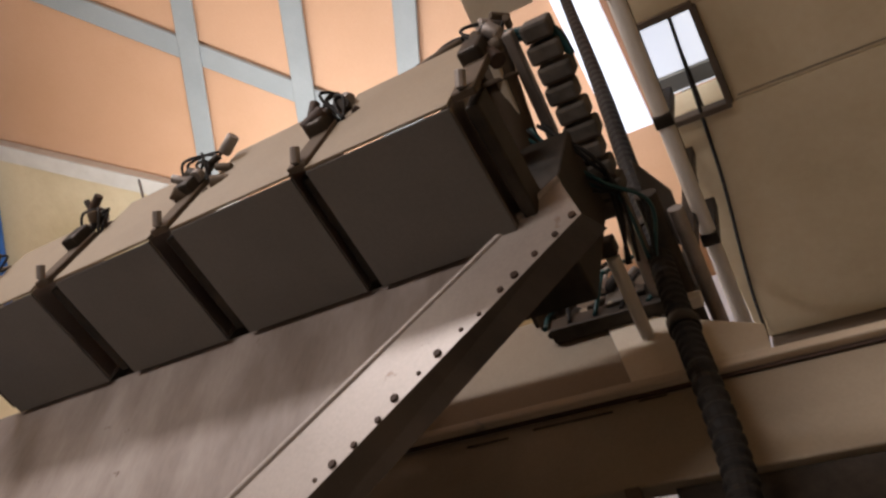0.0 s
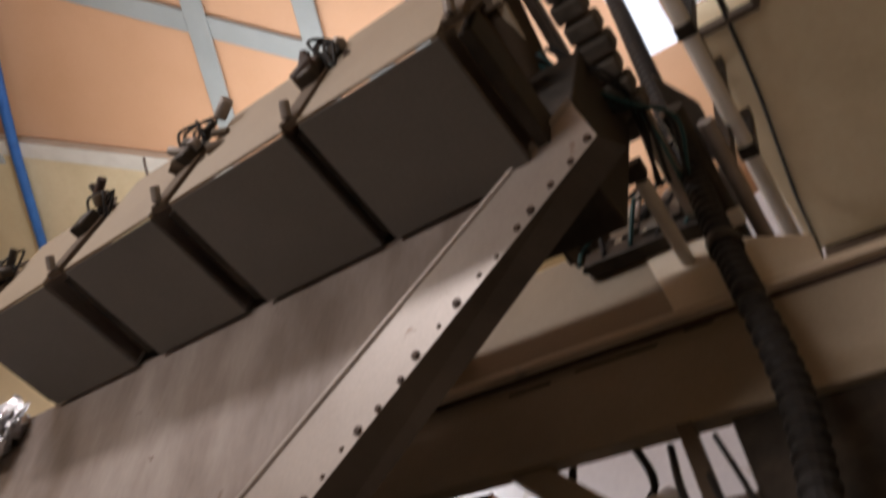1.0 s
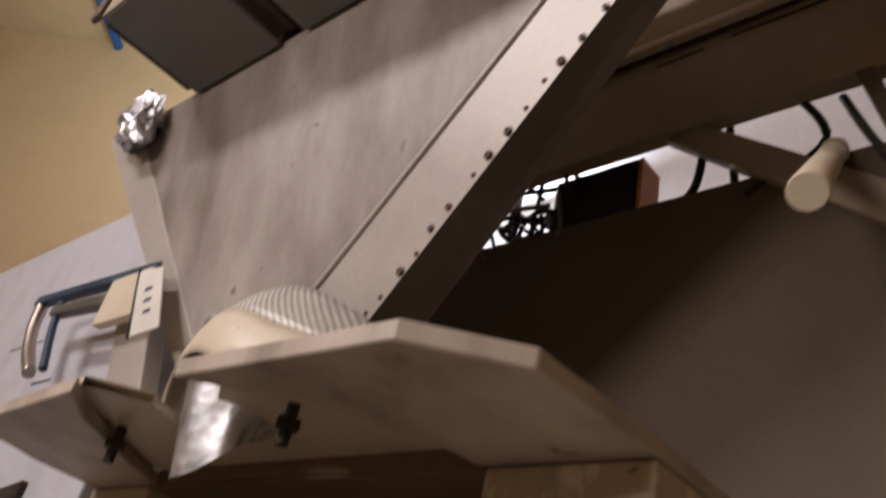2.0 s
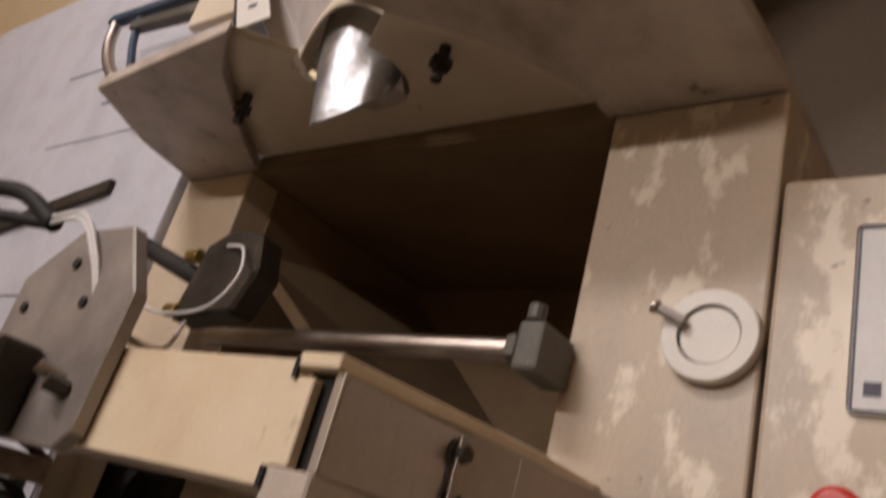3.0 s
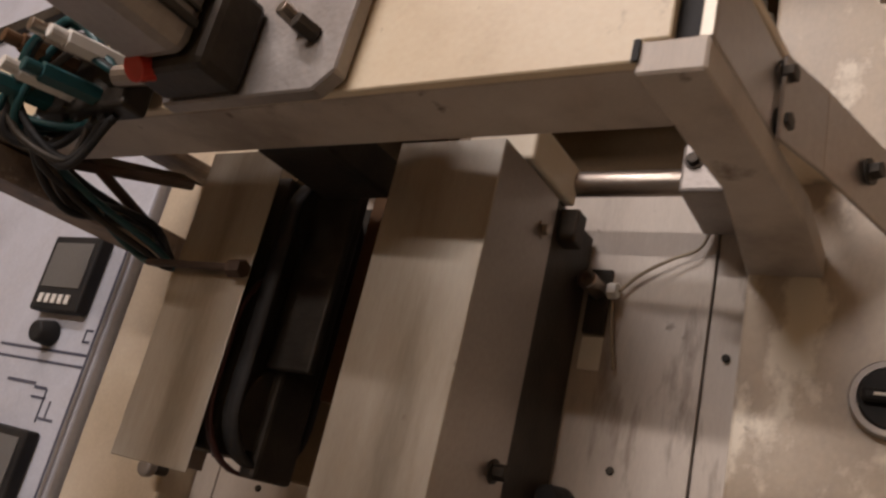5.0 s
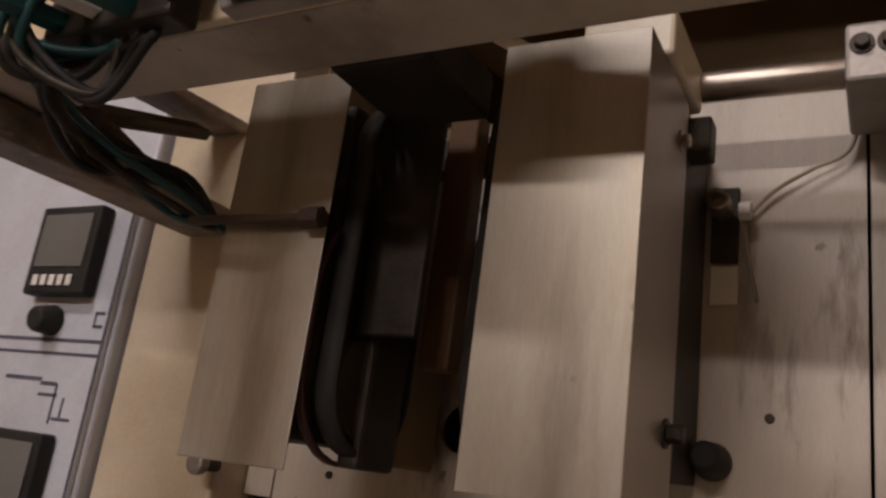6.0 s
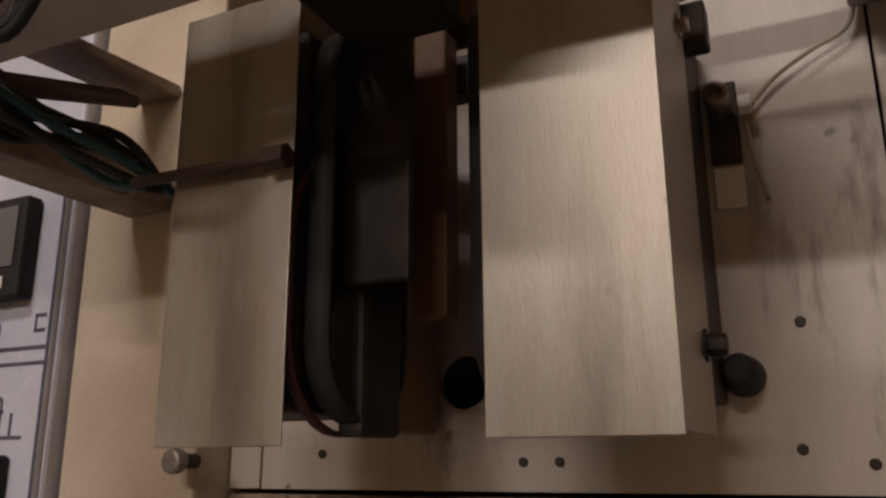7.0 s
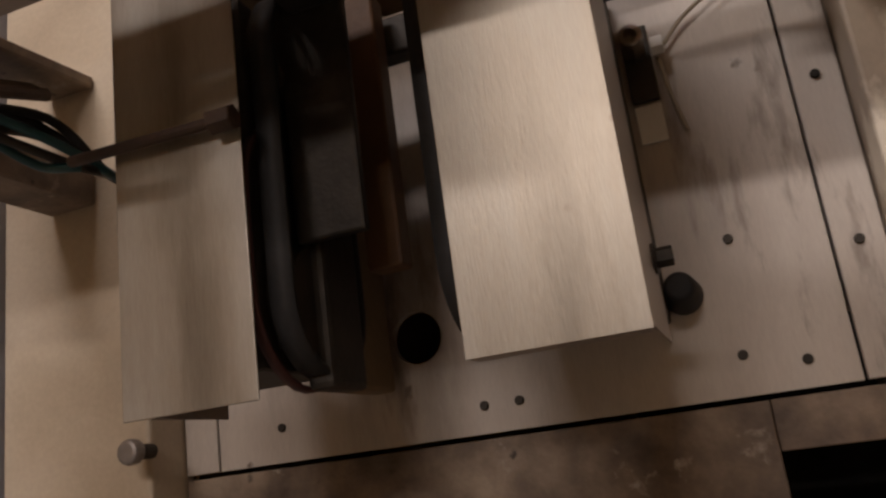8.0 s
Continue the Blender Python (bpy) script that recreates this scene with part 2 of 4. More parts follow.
def turned(bm):
    bmesh.ops.transform(bm, matrix=TURN, verts=bm.verts)
    return bm


U0, U1, V0, V1 = -4.4, 3.6, -3.6, 2.6
tagged(part("floor", turned(box(U0 - 0.2, U1 + 0.2, V0 - 0.2, V1 + 0.2, GROUND - 0.2, GROUND, 0)), FLOOR), "grey concrete factory floor under the machine", "floor", kind="structure")
tagged(part("wall_back", turned(box(U0 - 0.2, U1 + 0.2, V1, V1 + 0.2, GROUND, TOP, 0)), WALL_YELLOW), "yellow painted wall behind the packing machine", "wall", kind="structure")
tagged(part("wall_left", turned(box(U0 - 0.2, U0, V0, V1, GROUND, TOP, 0)), WALL_YELLOW), "yellow painted side wall of the workshop", "wall", kind="structure")
tagged(part("wall_right", turned(box(U1, U1 + 0.2, V0, V1, GROUND, TOP, 0)), WALL_YELLOW), "yellow painted side wall of the workshop", "wall", kind="structure")
tagged(part("wall_front", turned(box(U0 - 0.2, U1 + 0.2, V0 - 0.2, V0, GROUND, TOP, 0)), WALL_YELLOW), "plain yellow wall behind the viewer", "wall", kind="structure")
tagged(part("ceiling", turned(box(U0 - 0.2, U1 + 0.2, V0 - 0.2, V1 + 0.2, TOP, TOP + 0.2, 0)), ORANGE), "orange boarded workshop ceiling", "ceiling", kind="structure")
tagged(part("trim_beam", turned(box(U0, U1, 1.435, 1.53, TOP - 0.06, TOP - 0.002, 0.006)), WHITE), "white beam where orange boards end", "beam", kind="structure")
tagged(part("trim_plaster", turned(box(U0, U1, 1.532, V1 - 0.002, TOP - 0.03, TOP - 0.002, 0)), WALL_YELLOW), "yellow plaster strip of the ceiling", "ceiling strip", kind="structure")


def ceiling_batten(a, c, width, z0, z1):
    """A flat batten under the ceiling from a to c."""
    a, c = Vector((*a, z0)), Vector((*c, z0))
    side = (c - a).cross(Vector((0, 0, 1))).normalized() * width / 2
    ob = part("ceiling_batten", prism([a - side, c - side, c + side, a + side], (0, 0, z1 - z0), 0.004), BATTEN)
    tagged(ob, "blue grey painted batten on the orange ceiling", "batten", "ceiling battens", "structure")


for a, c in (((-3.05, -1.85), (-0.35, 1.05)), ((-1.9, -2.3), (0.4, 0.1)), ((-4.3, -1.6), (-2.95, -0.75))):
    ceiling_batten(a, c, 0.10, TOP - 0.025, TOP - 0.001)
for a, c in (((-0.9, -1.53), (-1.97, 0.25)), ((-0.45, -1.5), (-1.6, 0.76)), ((-2.05, -2.2), (-3.2, -0.4)), ((0.1, -1.5), (-1.1, 0.86))):
    ceiling_batten(a, c, 0.10, TOP - 0.04, TOP - 0.027)

pipe = thing("blue_conduit", "blue plastic conduit running along ceiling and wall", "conduit")
part("run", hose([(-1.6, -1.85, TOP - 0.07), (-2.38, -1.0, TOP - 0.07), (-2.93, -0.46, TOP - 0.07), (-3.41, 0.06, TOP - 0.07), (-3.9, 0.6, TOP - 0.07)], 0.026, steps=6), BLUE, pipe, smooth=True)

# bodies and poles for the added lamps, all out of view
for lx, ly, lz, turn, ahead, up, tilt, tint in ADDED_LAMPS:
    lamp = thing("added_tube_light", "added unseen tube light on two dark poles", "lamp", "tube lights")
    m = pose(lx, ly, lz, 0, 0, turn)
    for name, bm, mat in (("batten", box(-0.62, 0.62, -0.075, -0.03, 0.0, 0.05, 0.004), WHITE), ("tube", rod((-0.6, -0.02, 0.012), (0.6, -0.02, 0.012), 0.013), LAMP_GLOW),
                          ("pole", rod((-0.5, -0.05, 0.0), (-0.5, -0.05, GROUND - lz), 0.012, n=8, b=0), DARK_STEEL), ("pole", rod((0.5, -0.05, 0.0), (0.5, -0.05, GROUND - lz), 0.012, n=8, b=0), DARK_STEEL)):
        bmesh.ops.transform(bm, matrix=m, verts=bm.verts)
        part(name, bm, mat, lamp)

# ---- lower yellow soffit with a barred window in it ----
sof = thing("ceiling_soffit", "yellow painted lower soffit with a small barred window", "soffit", kind="structure")
SZ = 1.6
for x0, x1, y0, y1 in ((0.335, 2.4, 0.227, 0.9), (0.335, 2.4, -0.9, -0.017), (0.482, 2.4, -0.015, 0.225)):
    part("soffit_board", box(x0, x1, y0, y1, SZ, SZ + 0.16, 0.002), WALL_YELLOW, sof)
part("board_joint", box(0.5, 2.4, 0.214, 0.2175, SZ - 0.0015, SZ - 0.0002, 0), TAN, sof)
for x0, x1, y0, y1 in ((0.472, 0.488, -0.015, 0.225), (0.335, 0.482, 0.221, 0.235), (0.335, 0.482, -0.027, -0.011)):
    part("window_frame", box(x0, x1, y0, y1, SZ - 0.012, SZ + 0.02, 0.002), BROWN, sof)
part("window_pane", box(0.335, 0.482, -0.015, 0.225, SZ + 0.162, SZ + 0.17, 0), DAY, sof, "bright pale sky seen through the window")
part("window_bar", rod((0.425, -0.015, SZ + 0.03), (0.42, 0.225, SZ + 0.03), 0.003, n=8, b=0), DARK_STEEL, sof)
part("window_rail", box(0.335, 0.482, 0.128, 0.168, SZ + 0.03, SZ + 0.05, 0.002), BATTEN, sof)
part("ledge", box(0.36, 2.4, 0.902, 0.98, SZ - 0.06, SZ + 0.03, 0.006), BROWN, sof)
cable = thing("hanging_cable", "thin black cable stapled across the yellow soffit", "cable")
part("wire", hose([(0.428, -0.01, SZ + 0.02), (0.422, 0.12, SZ - 0.006), (0.413, 0.26, SZ - 0.006), (0.401, 0.414, SZ - 0.006), (0.378, 0.60, SZ - 0.006), (0.362, 0.741, SZ - 0.006), (0.353, 0.89, SZ - 0.03), (0.33, 0.95, SZ - 0.09)], 0.0042), RUBBER, cable, smooth=True)
sky_light = thing("roof_light", "bright white roof light panel in the ceiling", "roof light", kind="structure")
part("roof_pane", box(-0.09, 0.075, 0.15, 0.80, TOP - 0.05, TOP - 0.03, 0), DAY, sky_light)

# ---- machine body ----
body = thing("packing_machine", "cream painted vertical form fill seal packing machine with chipped paint", "machine")
part("right_pillar", box(0.0, 0.165, 0.0, 0.42, -1.7, 0.0, 0.003), CREAM_WORN, body, "cream pillar with flaking paint")
part("left_pillar", box(-0.712, -0.558, 0.0, 0.42, -1.7, 0.0, 0.003), CREAM, body)


def panel_with_hole(x0, x1, y0, y1, z0, z1, cx, cz, r, n=28):
    """A sheet with one round hole through it."""
    bm = bmesh.new()
    rim, out = [], []
    turns = sorted([2 * math.pi * k / n for k in range(n)] + [math.atan2(z - cz, x - cx) % (2 * math.pi) for x in (x0, x1) for z in (z0, z1)])
    n = len(turns)
    for a in turns:
        c, s = math.cos(a), math.sin(a)
        rim.append((cx + r * c, cz + r * s))
        sx = ((x1 if c > 0 else x0) - cx) / c if abs(c) > 1e-9 else 1e9
        sz = ((z1 if s > 0 else z0) - cz) / s if abs(s) > 1e-9 else 1e9
        t = min(sx, sz)
        out.append((cx + t * c, cz + t * s))
    rings = [[bm.verts.new((x, y, z)) for x, z in pts] for pts, y in ((rim, y0), (out, y0), (out, y1), (rim, y1))]
    for a, b in zip(rings, rings[1:] + rings[:1]):
        for k in range(n):
            bm.faces.new((a[k], a[(k + 1) % n], b[(k + 1) % n], b[k]))
    return bm


part("lower_panel", panel_with_hole(-0.522, -0.036, 0.042, 0.05, -0.7105, -0.352, -0.337, -0.631, 0.0205), PINKISH, body, "stained grey cream steel panel with a round hole")
part("edge_strip", box(-0.556, -0.5245, 0.042, 0.05, -0.7105, -0.352, 0.001), PINKISH, body)
part("edge_strip", box(-0.0335, -0.002, 0.042, 0.05, -0.7105, -0.352, 0.001), PINKISH, body)
part("base_panel", box(-0.556, -0.095, 0.042, 0.05, -1.69, -0.7145, 0.0012), DIRTY, body)
part("base_panel", box(-0.0945, -0.002, 0.042, 0.05, -1.69, -0.80, 0.001), DIRTY, body)
part("base_panel", box(-0.0945, -0.002, 0.042, 0.05, -0.748, -0.7145, 0.001), DIRTY, body)
# lining of the opening, coloured dark for the shade inside
part("inner_roof", box(-0.5575, -0.0004, -0.0008, 0.402, -0.0028, 0.0012, 0), SHADED_BROWN, body)
part("inner_back", box(-0.557, -0.001, 0.40, 0.415, -1.69, -0.003, 0), SHADED_BROWN, body)
part("inner_side", box(-0.5572, -0.552, 0.052, 0.4015, -1.69, -0.0029, 0), SHADED_BROWN, body)
part("inner_side", box(-0.006, -0.0008, 0.052, 0.4015, -0.35, -0.0029, 0), SHADED_BROWN, body)
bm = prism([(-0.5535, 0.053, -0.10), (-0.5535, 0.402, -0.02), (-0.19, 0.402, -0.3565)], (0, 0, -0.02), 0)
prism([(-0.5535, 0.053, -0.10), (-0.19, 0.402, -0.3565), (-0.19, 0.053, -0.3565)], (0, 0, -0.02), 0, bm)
part("inner_ramp", bm, SHADED_BROWN, body)
part("shelf", box(-0.551, -0.007, 0.051, 0.4015, -0.362, -0.354, 0), SHADED_BROWN, body)
# black sheet added behind the open slot as its shade
part("slot_shade_back", box(-0.2, -0.007, 0.2, 0.21, -0.9, -0.65, 0), RUBBER, body)
for dx, dz in ((-0.29, -0.69), (-0.263, -0.69), (-0.105, -0.683), (-0.098, -0.603), (-0.462, -0.683), (-0.066, -0.692), (-0.537, -0.66), (-0.537, -0.40), (-0.018, -0.5), (-0.018, -0.62), (-0.4, -0.78), (-0.2, -0.79), (-0.3, -0.76)):
    part("screw", rod((dx, 0.043, dz), (dx, 0.0395, dz), 0.0035, n=10, b=0.0008), DARK_STEEL, body)
part("rear_housing", box(-0.7, 1.6, 0.2, 0.26, 0.0195, 0.425, 0), BROWN, body, "brown painted tall steel housing")
part("rear_housing", box(0.166, 1.6, 0.2, 0.26, -1.7, 0.0194, 0), BROWN, body)
door = part("door", box(0.169, 0.62, -0.004, 0.198, -1.7, -0.094, 0.004), CREAM_WORN, body, "cream cabinet door with worn paint")
part("name_plate", box(0.226, 0.36, -0.0065, -0.0042, -0.285, -0.14, 0.004), PLATE, door, "pale grey instruction plate")
for k in range(4):
    part("printed_bar", box(0.236 + 0.02 * k, 0.247 + 0.02 * k, -0.0072, -0.0066, -0.272, -0.262, 0), INK, door)
for x0, x1, z0, z1 in ((0.228, 0.2295, -0.283, -0.142), (0.2295, 0.358, -0.1435, -0.142), (0.2295, 0.358, -0.283, -0.2815)):
    part("plate_border", box(x0, x1, -0.0071, -0.0066, z0, z1, 0), INK, door)

estop = thing("stop_button", "red mushroom emergency stop button on the door", "button")
part("collar", rod((0.229, -0.004, -0.356), (0.229, -0.016, -0.356), 0.016), DARK_STEEL, estop)
bm = rod((0.229, -0.016, -0.356), (0.229, -0.026, -0.356), 0.012, b=0)
rod((0.229, -0.024, -0.356), (0.229, -0.035, -0.356), 0.018, 0.0155, 28, 0.004, bm)
part("mushroom_head", bm, RED, estop, smooth=True)
key = thing("key_switch", "black selector switch below the stop button", "switch")
part("label_plate", box(0.184, 0.25, -0.0075, -0.0042, -0.421, -0.402, 0.001), DARK_STEEL, key)
part("switch_ring", ring((0.212, -0.004, -0.45), (0, -1, 0), 0.012, 0.019, 0.010), CHROME, key)
part("switch_cap", rod((0.212, -0.004, -0.45), (0.212, -0.017, -0.45), 0.0118), RUBBER, key)

rot = thing("rotary_switch", "round black rotary switch with a chrome rim", "switch")
part("rim", ring((0.102, 0.0, -0.53), (0, -1, 0), 0.0215, 0.0265, 0.010), ALU, rot)
part("cap", rod((0.102, 0.0, -0.53), (0.102, -0.011, -0.53), 0.0208, n=32), RUBBER, rot)
part("grip", box(0.084, 0.120, -0.02, -0.0105, -0.5345, -0.5255, 0.003), RUBBER, rot)
part("pointer_line", box(0.092, 0.116, -0.0208, -0.0199, -0.5308, -0.529, 0), WHITE, rot)

dial = thing("latch_disc", "round white metal adjusting disc with a small lever", "dial")
part("flange", rod((0.127, 0.0, -0.232), (0.127, -0.005, -0.232), 0.0385, n=40), WHITE, dial)
part("rim", ring((0.127, -0.0052, -0.232), (0, -1, 0), 0.0255, 0.0385, 0.007, 40), WHITE, dial)
part("face", rod((0.127, -0.0052, -0.232), (0.127, -0.009, -0.232), 0.0238, n=32), WHITE, dial)
part("groove", ring((0.127, -0.0052, -0.232), (0, -1, 0), 0.0238, 0.0256, 0.002, 40), DARK_STEEL, dial)
part("lever", rod((0.108, -0.014, -0.224), (0.086, -0.02, -0.214), 0.005, 0.004, 14), ALU, dial)
part("lever_knob", rod((0.087, -0.0195, -0.2145), (0.082, -0.021, -0.212), 0.006, n=14, b=0.002), CHROME, dial)

# ---- forming plate and shoulder ----
plate = thing("forming_plate", "dusty grey cream forming shoulder plate on the machine top", "machine part")
part("right_wing", prism([(-0.169, -0.227, 0.002), (0.084, -0.218, 0.002), (0.156, -0.152, 0.002), (0.164, 0.0, 0.002), (0.164, 0.19, 0.002), (0.0, 0.19, 0.002), (-0.012, -0.03, 0.002), (-0.022, -0.055, 0.002), (-0.055, -0.115, 0.002), (-0.075, -0.14, 0.002)], (0, 0, 0.017)), PINKISH, plate)
part("left_wing", prism([(-0.333, -0.237, 0.002), (-0.63, -0.215, 0.002), (-0.69, -0.10, 0.002), (-0.711, 0.0, 0.002), (-0.711, 0.19, 0.002), (-0.557, 0.19, 0.002), (-0.545, -0.01, 0.002), (-0.50, -0.07, 0.002), (-0.43, -0.155, 0.002), (-0.405, -0.185, 0.002)], (0, 0, 0.017)), PINKISH, plate)
bm = bmesh.new()
cx, cy, r_in = -0.268, -0.115, 0.066
outer = [(-0.12, -0.215), (-0.01, -0.15), (0.03, -0.06), (0.03, -0.03), (-0.03, -0.0012), (-0.12, -0.001), (-0.2, -0.001), (-0.3, -0.001), (-0.42, -0.001), (-0.53, -0.0012), (-0.58, -0.03), (-0.58, -0.08), (-0.52, -0.15), (-0.42, -0.215), (-0.36, -0.22)]
inner = []
for (ax, ay) in outer:
    a = math.atan2(ay - cy, ax - cx)
    inner.append((cx + r_in * math.cos(a), cy + r_in * math.sin(a)))
for z in (0.02,):
    o = [bm.verts.new((x, y, z)) for x, y in outer]
    o2 = [bm.verts.new((x, y, z + 0.01)) for x, y in outer]
    i1 = [bm.verts.new((x, y, z)) for x, y in inner]
    i2 = [bm.verts.new((x, y, z + 0.01)) for x, y in inner]
    for k in range(len(outer) - 1):
        bm.faces.new((o[k], o[k + 1], i1[k + 1], i1[k]))
        bm.faces.new((o2[k], o2[k + 1], i2[k + 1], i2[k]))
        bm.faces.new((o[k], o[k + 1], o2[k + 1], o2[k]))
        bm.faces.new((i1[k], i1[k + 1], i2[k + 1], i2[k]))
# added filler under the sub plate, coloured as dark as the recess
part("shade_fill", box(-0.543, -0.013, -0.0028, 0.189, 0.0016, 0.0196, 0), SHADED_BROWN, plate)
part("sub_plate", bm, CREAM_CLEAN, plate, "cream under plate round the forming tube")
for kx in (-0.13, -0.436):
    bm = rod((kx, -0.125, 0.02), (kx, -0.125, -0.022), 0.006, n=12)
    rod((kx, -0.125, 0.004), (kx, -0.125, -0.006), 0.012, n=6, bm=bm)
    part("clamp_screw", bm, DARK_STEEL, plate)

shoulder = thing("forming_shoulder", "pale curved forming shoulder sheet above the plate", "machine part")
MESH = material("perforated_pale_steel", [(0.62, 0.58, 0.52), (0.74, 0.70, 0.64)], 40, 0.45, metal=0.2, bump=0.2)
nt = MESH.node_tree
waves = []
for turn in (40, -50):
    mp = nt.nodes.new("ShaderNodeMapping")
    mp.inputs["Rotation"].default_value = (0, radians(turn), 0)
    wv = nt.nodes.new("ShaderNodeTexWave")
    wv.inputs["Scale"].default_value = 62
    co = nt.nodes.new("ShaderNodeTexCoord")
    nt.links.new(co.outputs["Object"], mp.inputs["Vector"])
    nt.links.new(mp.outputs["Vector"], wv.inputs["Vector"])
    waves.append(wv)
holes = nt.nodes.new("ShaderNodeMath")
holes.operation = "MULTIPLY"
nt.links.new(waves[0].outputs["Fac"], holes.inputs[0])
nt.links.new(waves[1].outputs["Fac"], holes.inputs[1])
cut = nt.nodes.new("ShaderNodeMapRange")
cut.inputs["From Min"].default_value, cut.inputs["From Max"].default_value = 0.25, 0.4
nt.links.new(holes.outputs["Value"], cut.inputs["Value"])
mixed = nt.nodes.new("ShaderNodeMix")
mixed.data_type = "RGBA"
mixed.inputs["B"].default_value = (0.10, 0.085, 0.07, 1)
base = nt.nodes["Principled BSDF"].inputs["Base Color"]
nt.links.new(base.links[0].from_socket, mixed.inputs["A"])
nt.links.new(cut.outputs["Result"], mixed.inputs["Factor"])
nt.links.new(mixed.outputs["Result"], base)


def shoulder_sheet(t0, t1, off):
    """Curved sheet with an arched lower edge; t0, t1: which share of its height."""
    bm = bmesh.new()
    rows = []
    for k in range(33):
        s = k / 32
        x = -0.385 + 0.335 * s
        top = 0.03 + 0.135 * math.sin(math.pi * min(1, 0.17 + 0.80 * s)) ** 0.55
        low = 0.022 + 0.042 * max(0, math.sin(math.pi * (s - 0.05) / 0.62)) if s < 0.67 else 0.021
        y = -0.105 - 0.075 * math.sin(math.pi * s) ** 0.8 - off
        row = []
        for j in range(7):
            t = t0 + (t1 - t0) * j / 6
            row.append(bm.verts.new((x, y + 0.055 * t * t, low + (top - low) * t)))
        rows.append(row)
    for a, c in zip(rows, rows[1:]):
        for j in range(6):
            bm.faces.new((a[j], c[j], c[j + 1], a[j + 1]))
    return bm


sh = part("shoulder_sheet", shoulder_sheet(0, 0.55, 0), CREAM_CLEAN, shoulder, smooth=True)
sh.modifiers.new("thick", "SOLIDIFY").thickness = 0.003
mesh_edge = part("mesh_rim", shoulder_sheet(0.55, 1.0, 0.0), MESH, shoulder, "fine wire mesh rim", smooth=True)
mesh_edge.modifiers.new("thick", "SOLIDIFY").thickness = 0.002

film = thing("film_tube", "crinkled silver packing film drawn through the forming tube", "film")
bm = bmesh.new()
rows = []
for s in range(12):
    z = 0.12 - 0.135 * s / 11
    row = []
    for k in range(40):
        a = 2 * math.pi * k / 40
        r = 0.057 + 0.003 * math.sin(5 * a + 0.4 * s) * s / 11 - 0.001 * s + 0.0008 * math.sin(11 * a + 0.9 * s)
        dz = -0.03 * (s / 11) * math.cos(a - radians(250))
        row.append(bm.verts.new((cx - 0.008 + r * math.cos(a), cy + 0.015 + r * math.sin(a) * (1 - 0.45 * (s / 11) ** 2), z + dz)))
    rows.append(row)
for a, b in zip(rows, rows[1:]):
    for k in range(40):
        bm.faces.new((a[k], a[(k + 1) % 40], b[(k + 1) % 40], b[k]))
part("film_sleeve", bm, FILM, film, smooth=True)

# ---- hopper under the pans ----
hopper = thing("feed_hopper", "dusty stainless steel hopper narrowing to the forming tube", "hopper")
TL, TR, BL, BR = (-0.78, -0.157, 0.60), (0.268, -0.157, 0.60), (-0.44, -0.049, 0.12), (-0.33, -0.049, 0.12)
E0T, E0B = (0.343, -0.176, 0.66), (-0.322, -0.053, 0.12)    # inner edge of the channel
E1T, E1B = (0.352, -0.187, 0.652), (-0.285, -0.074, 0.12)    # its bright rounded crest
E2T, E2B = (0.381, -0.174, 0.578), (-0.135, -0.072, 0.12)    # riveted edge
E3T, E3B = (0.398, -0.146, 0.580), (-0.112, -0.020, 0.13)    # back of the brown side
part("front_sheet", prism([TL, BL, BR, TR], (0, 0.003, 0.0005), 0), FUNNEL, hopper, "front sheet streaked with dust")
part("channel_edge", prism([E0T, E0B, E1B, E1T], (0.002, 0.004, 0), 0.0008), FLANGE, hopper, "bright folded edge")
part("channel_face", prism([E1T, E1B, E2B, E2T], (-0.001, 0.004, 0), 0.0008), FLANGE, hopper, "pale dusty channel face")
# faces turned from the light, coloured dark
part("channel_side", prism([E2T, E2B, E3B, E3T], (-0.003, 0.002, 0.002), 0), SIDE_SHADE, hopper, "brown side with shade in its colour")
part("right_wall", prism([(0.392, -0.144, 0.578), (-0.114, -0.018, 0.13), (-0.30, 0.04, 0.13), (0.02, 0.0, 0.578)], (-0.003, 0.0, 0.003), 0), SIDE_SHADE, hopper)
part("left_wall", prism([TL, BL, (-0.40, 0.12, 0.12), (-0.66, 0.14, 0.60)], (-0.003, 0, -0.002), 0), FUNNEL, hopper)
part("left_flange", prism([(-0.785, -0.160, 0.60), (-0.445, -0.052, 0.12), (-0.492, -0.054, 0.12), (-0.885, -0.162, 0.60)], (0, 0.006, 0.002), 0.001), FLANGE, hopper, "pale left edge strip")
part("fold_edge", rod(E1T, E1B, 0.004, n=10, b=0), FLANGE, hopper)
rv = random.Random(12)
face = (Vector(E1B) - Vector(E1T)).cross(Vector(E2T) - Vector(E1T)).normalized()
face = face if face.y < 0 else -face
inward = (Vector(E1T) - Vector(E2T)).normalized()
for k in range(24):
    q = Vector(E2T).lerp(Vector(E2B), 0.015 + 0.042 * k + rv.uniform(-0.008, 0.008)) + inward * rv.uniform(0.004, 0.012)
    size = rv.choice((0.0028, 0.004, 0.0048))
    part("rivet", rod(q - face * 0.004, q + face * size * 0.7, size, n=8, b=0.001), RUST, hopper)
bag = thing("foil_scrap", "crumpled silver foil taped on the hopper edge", "foil")
bm = bmesh.new()
bmesh.ops.create_icosphere(bm, subdivisions=4, radius=1)
for v in bm.verts:
    w = v.co.copy()
    v.co = Vector((-0.735 + w.x * 0.058 - w.z * 0.012, -0.174 + w.y * 0.022, 0.572 + w.z * 0.06)) + 0.026 * noise.noise_vector(w * 2.3) + 0.008 * noise.noise_vector(w * 6)
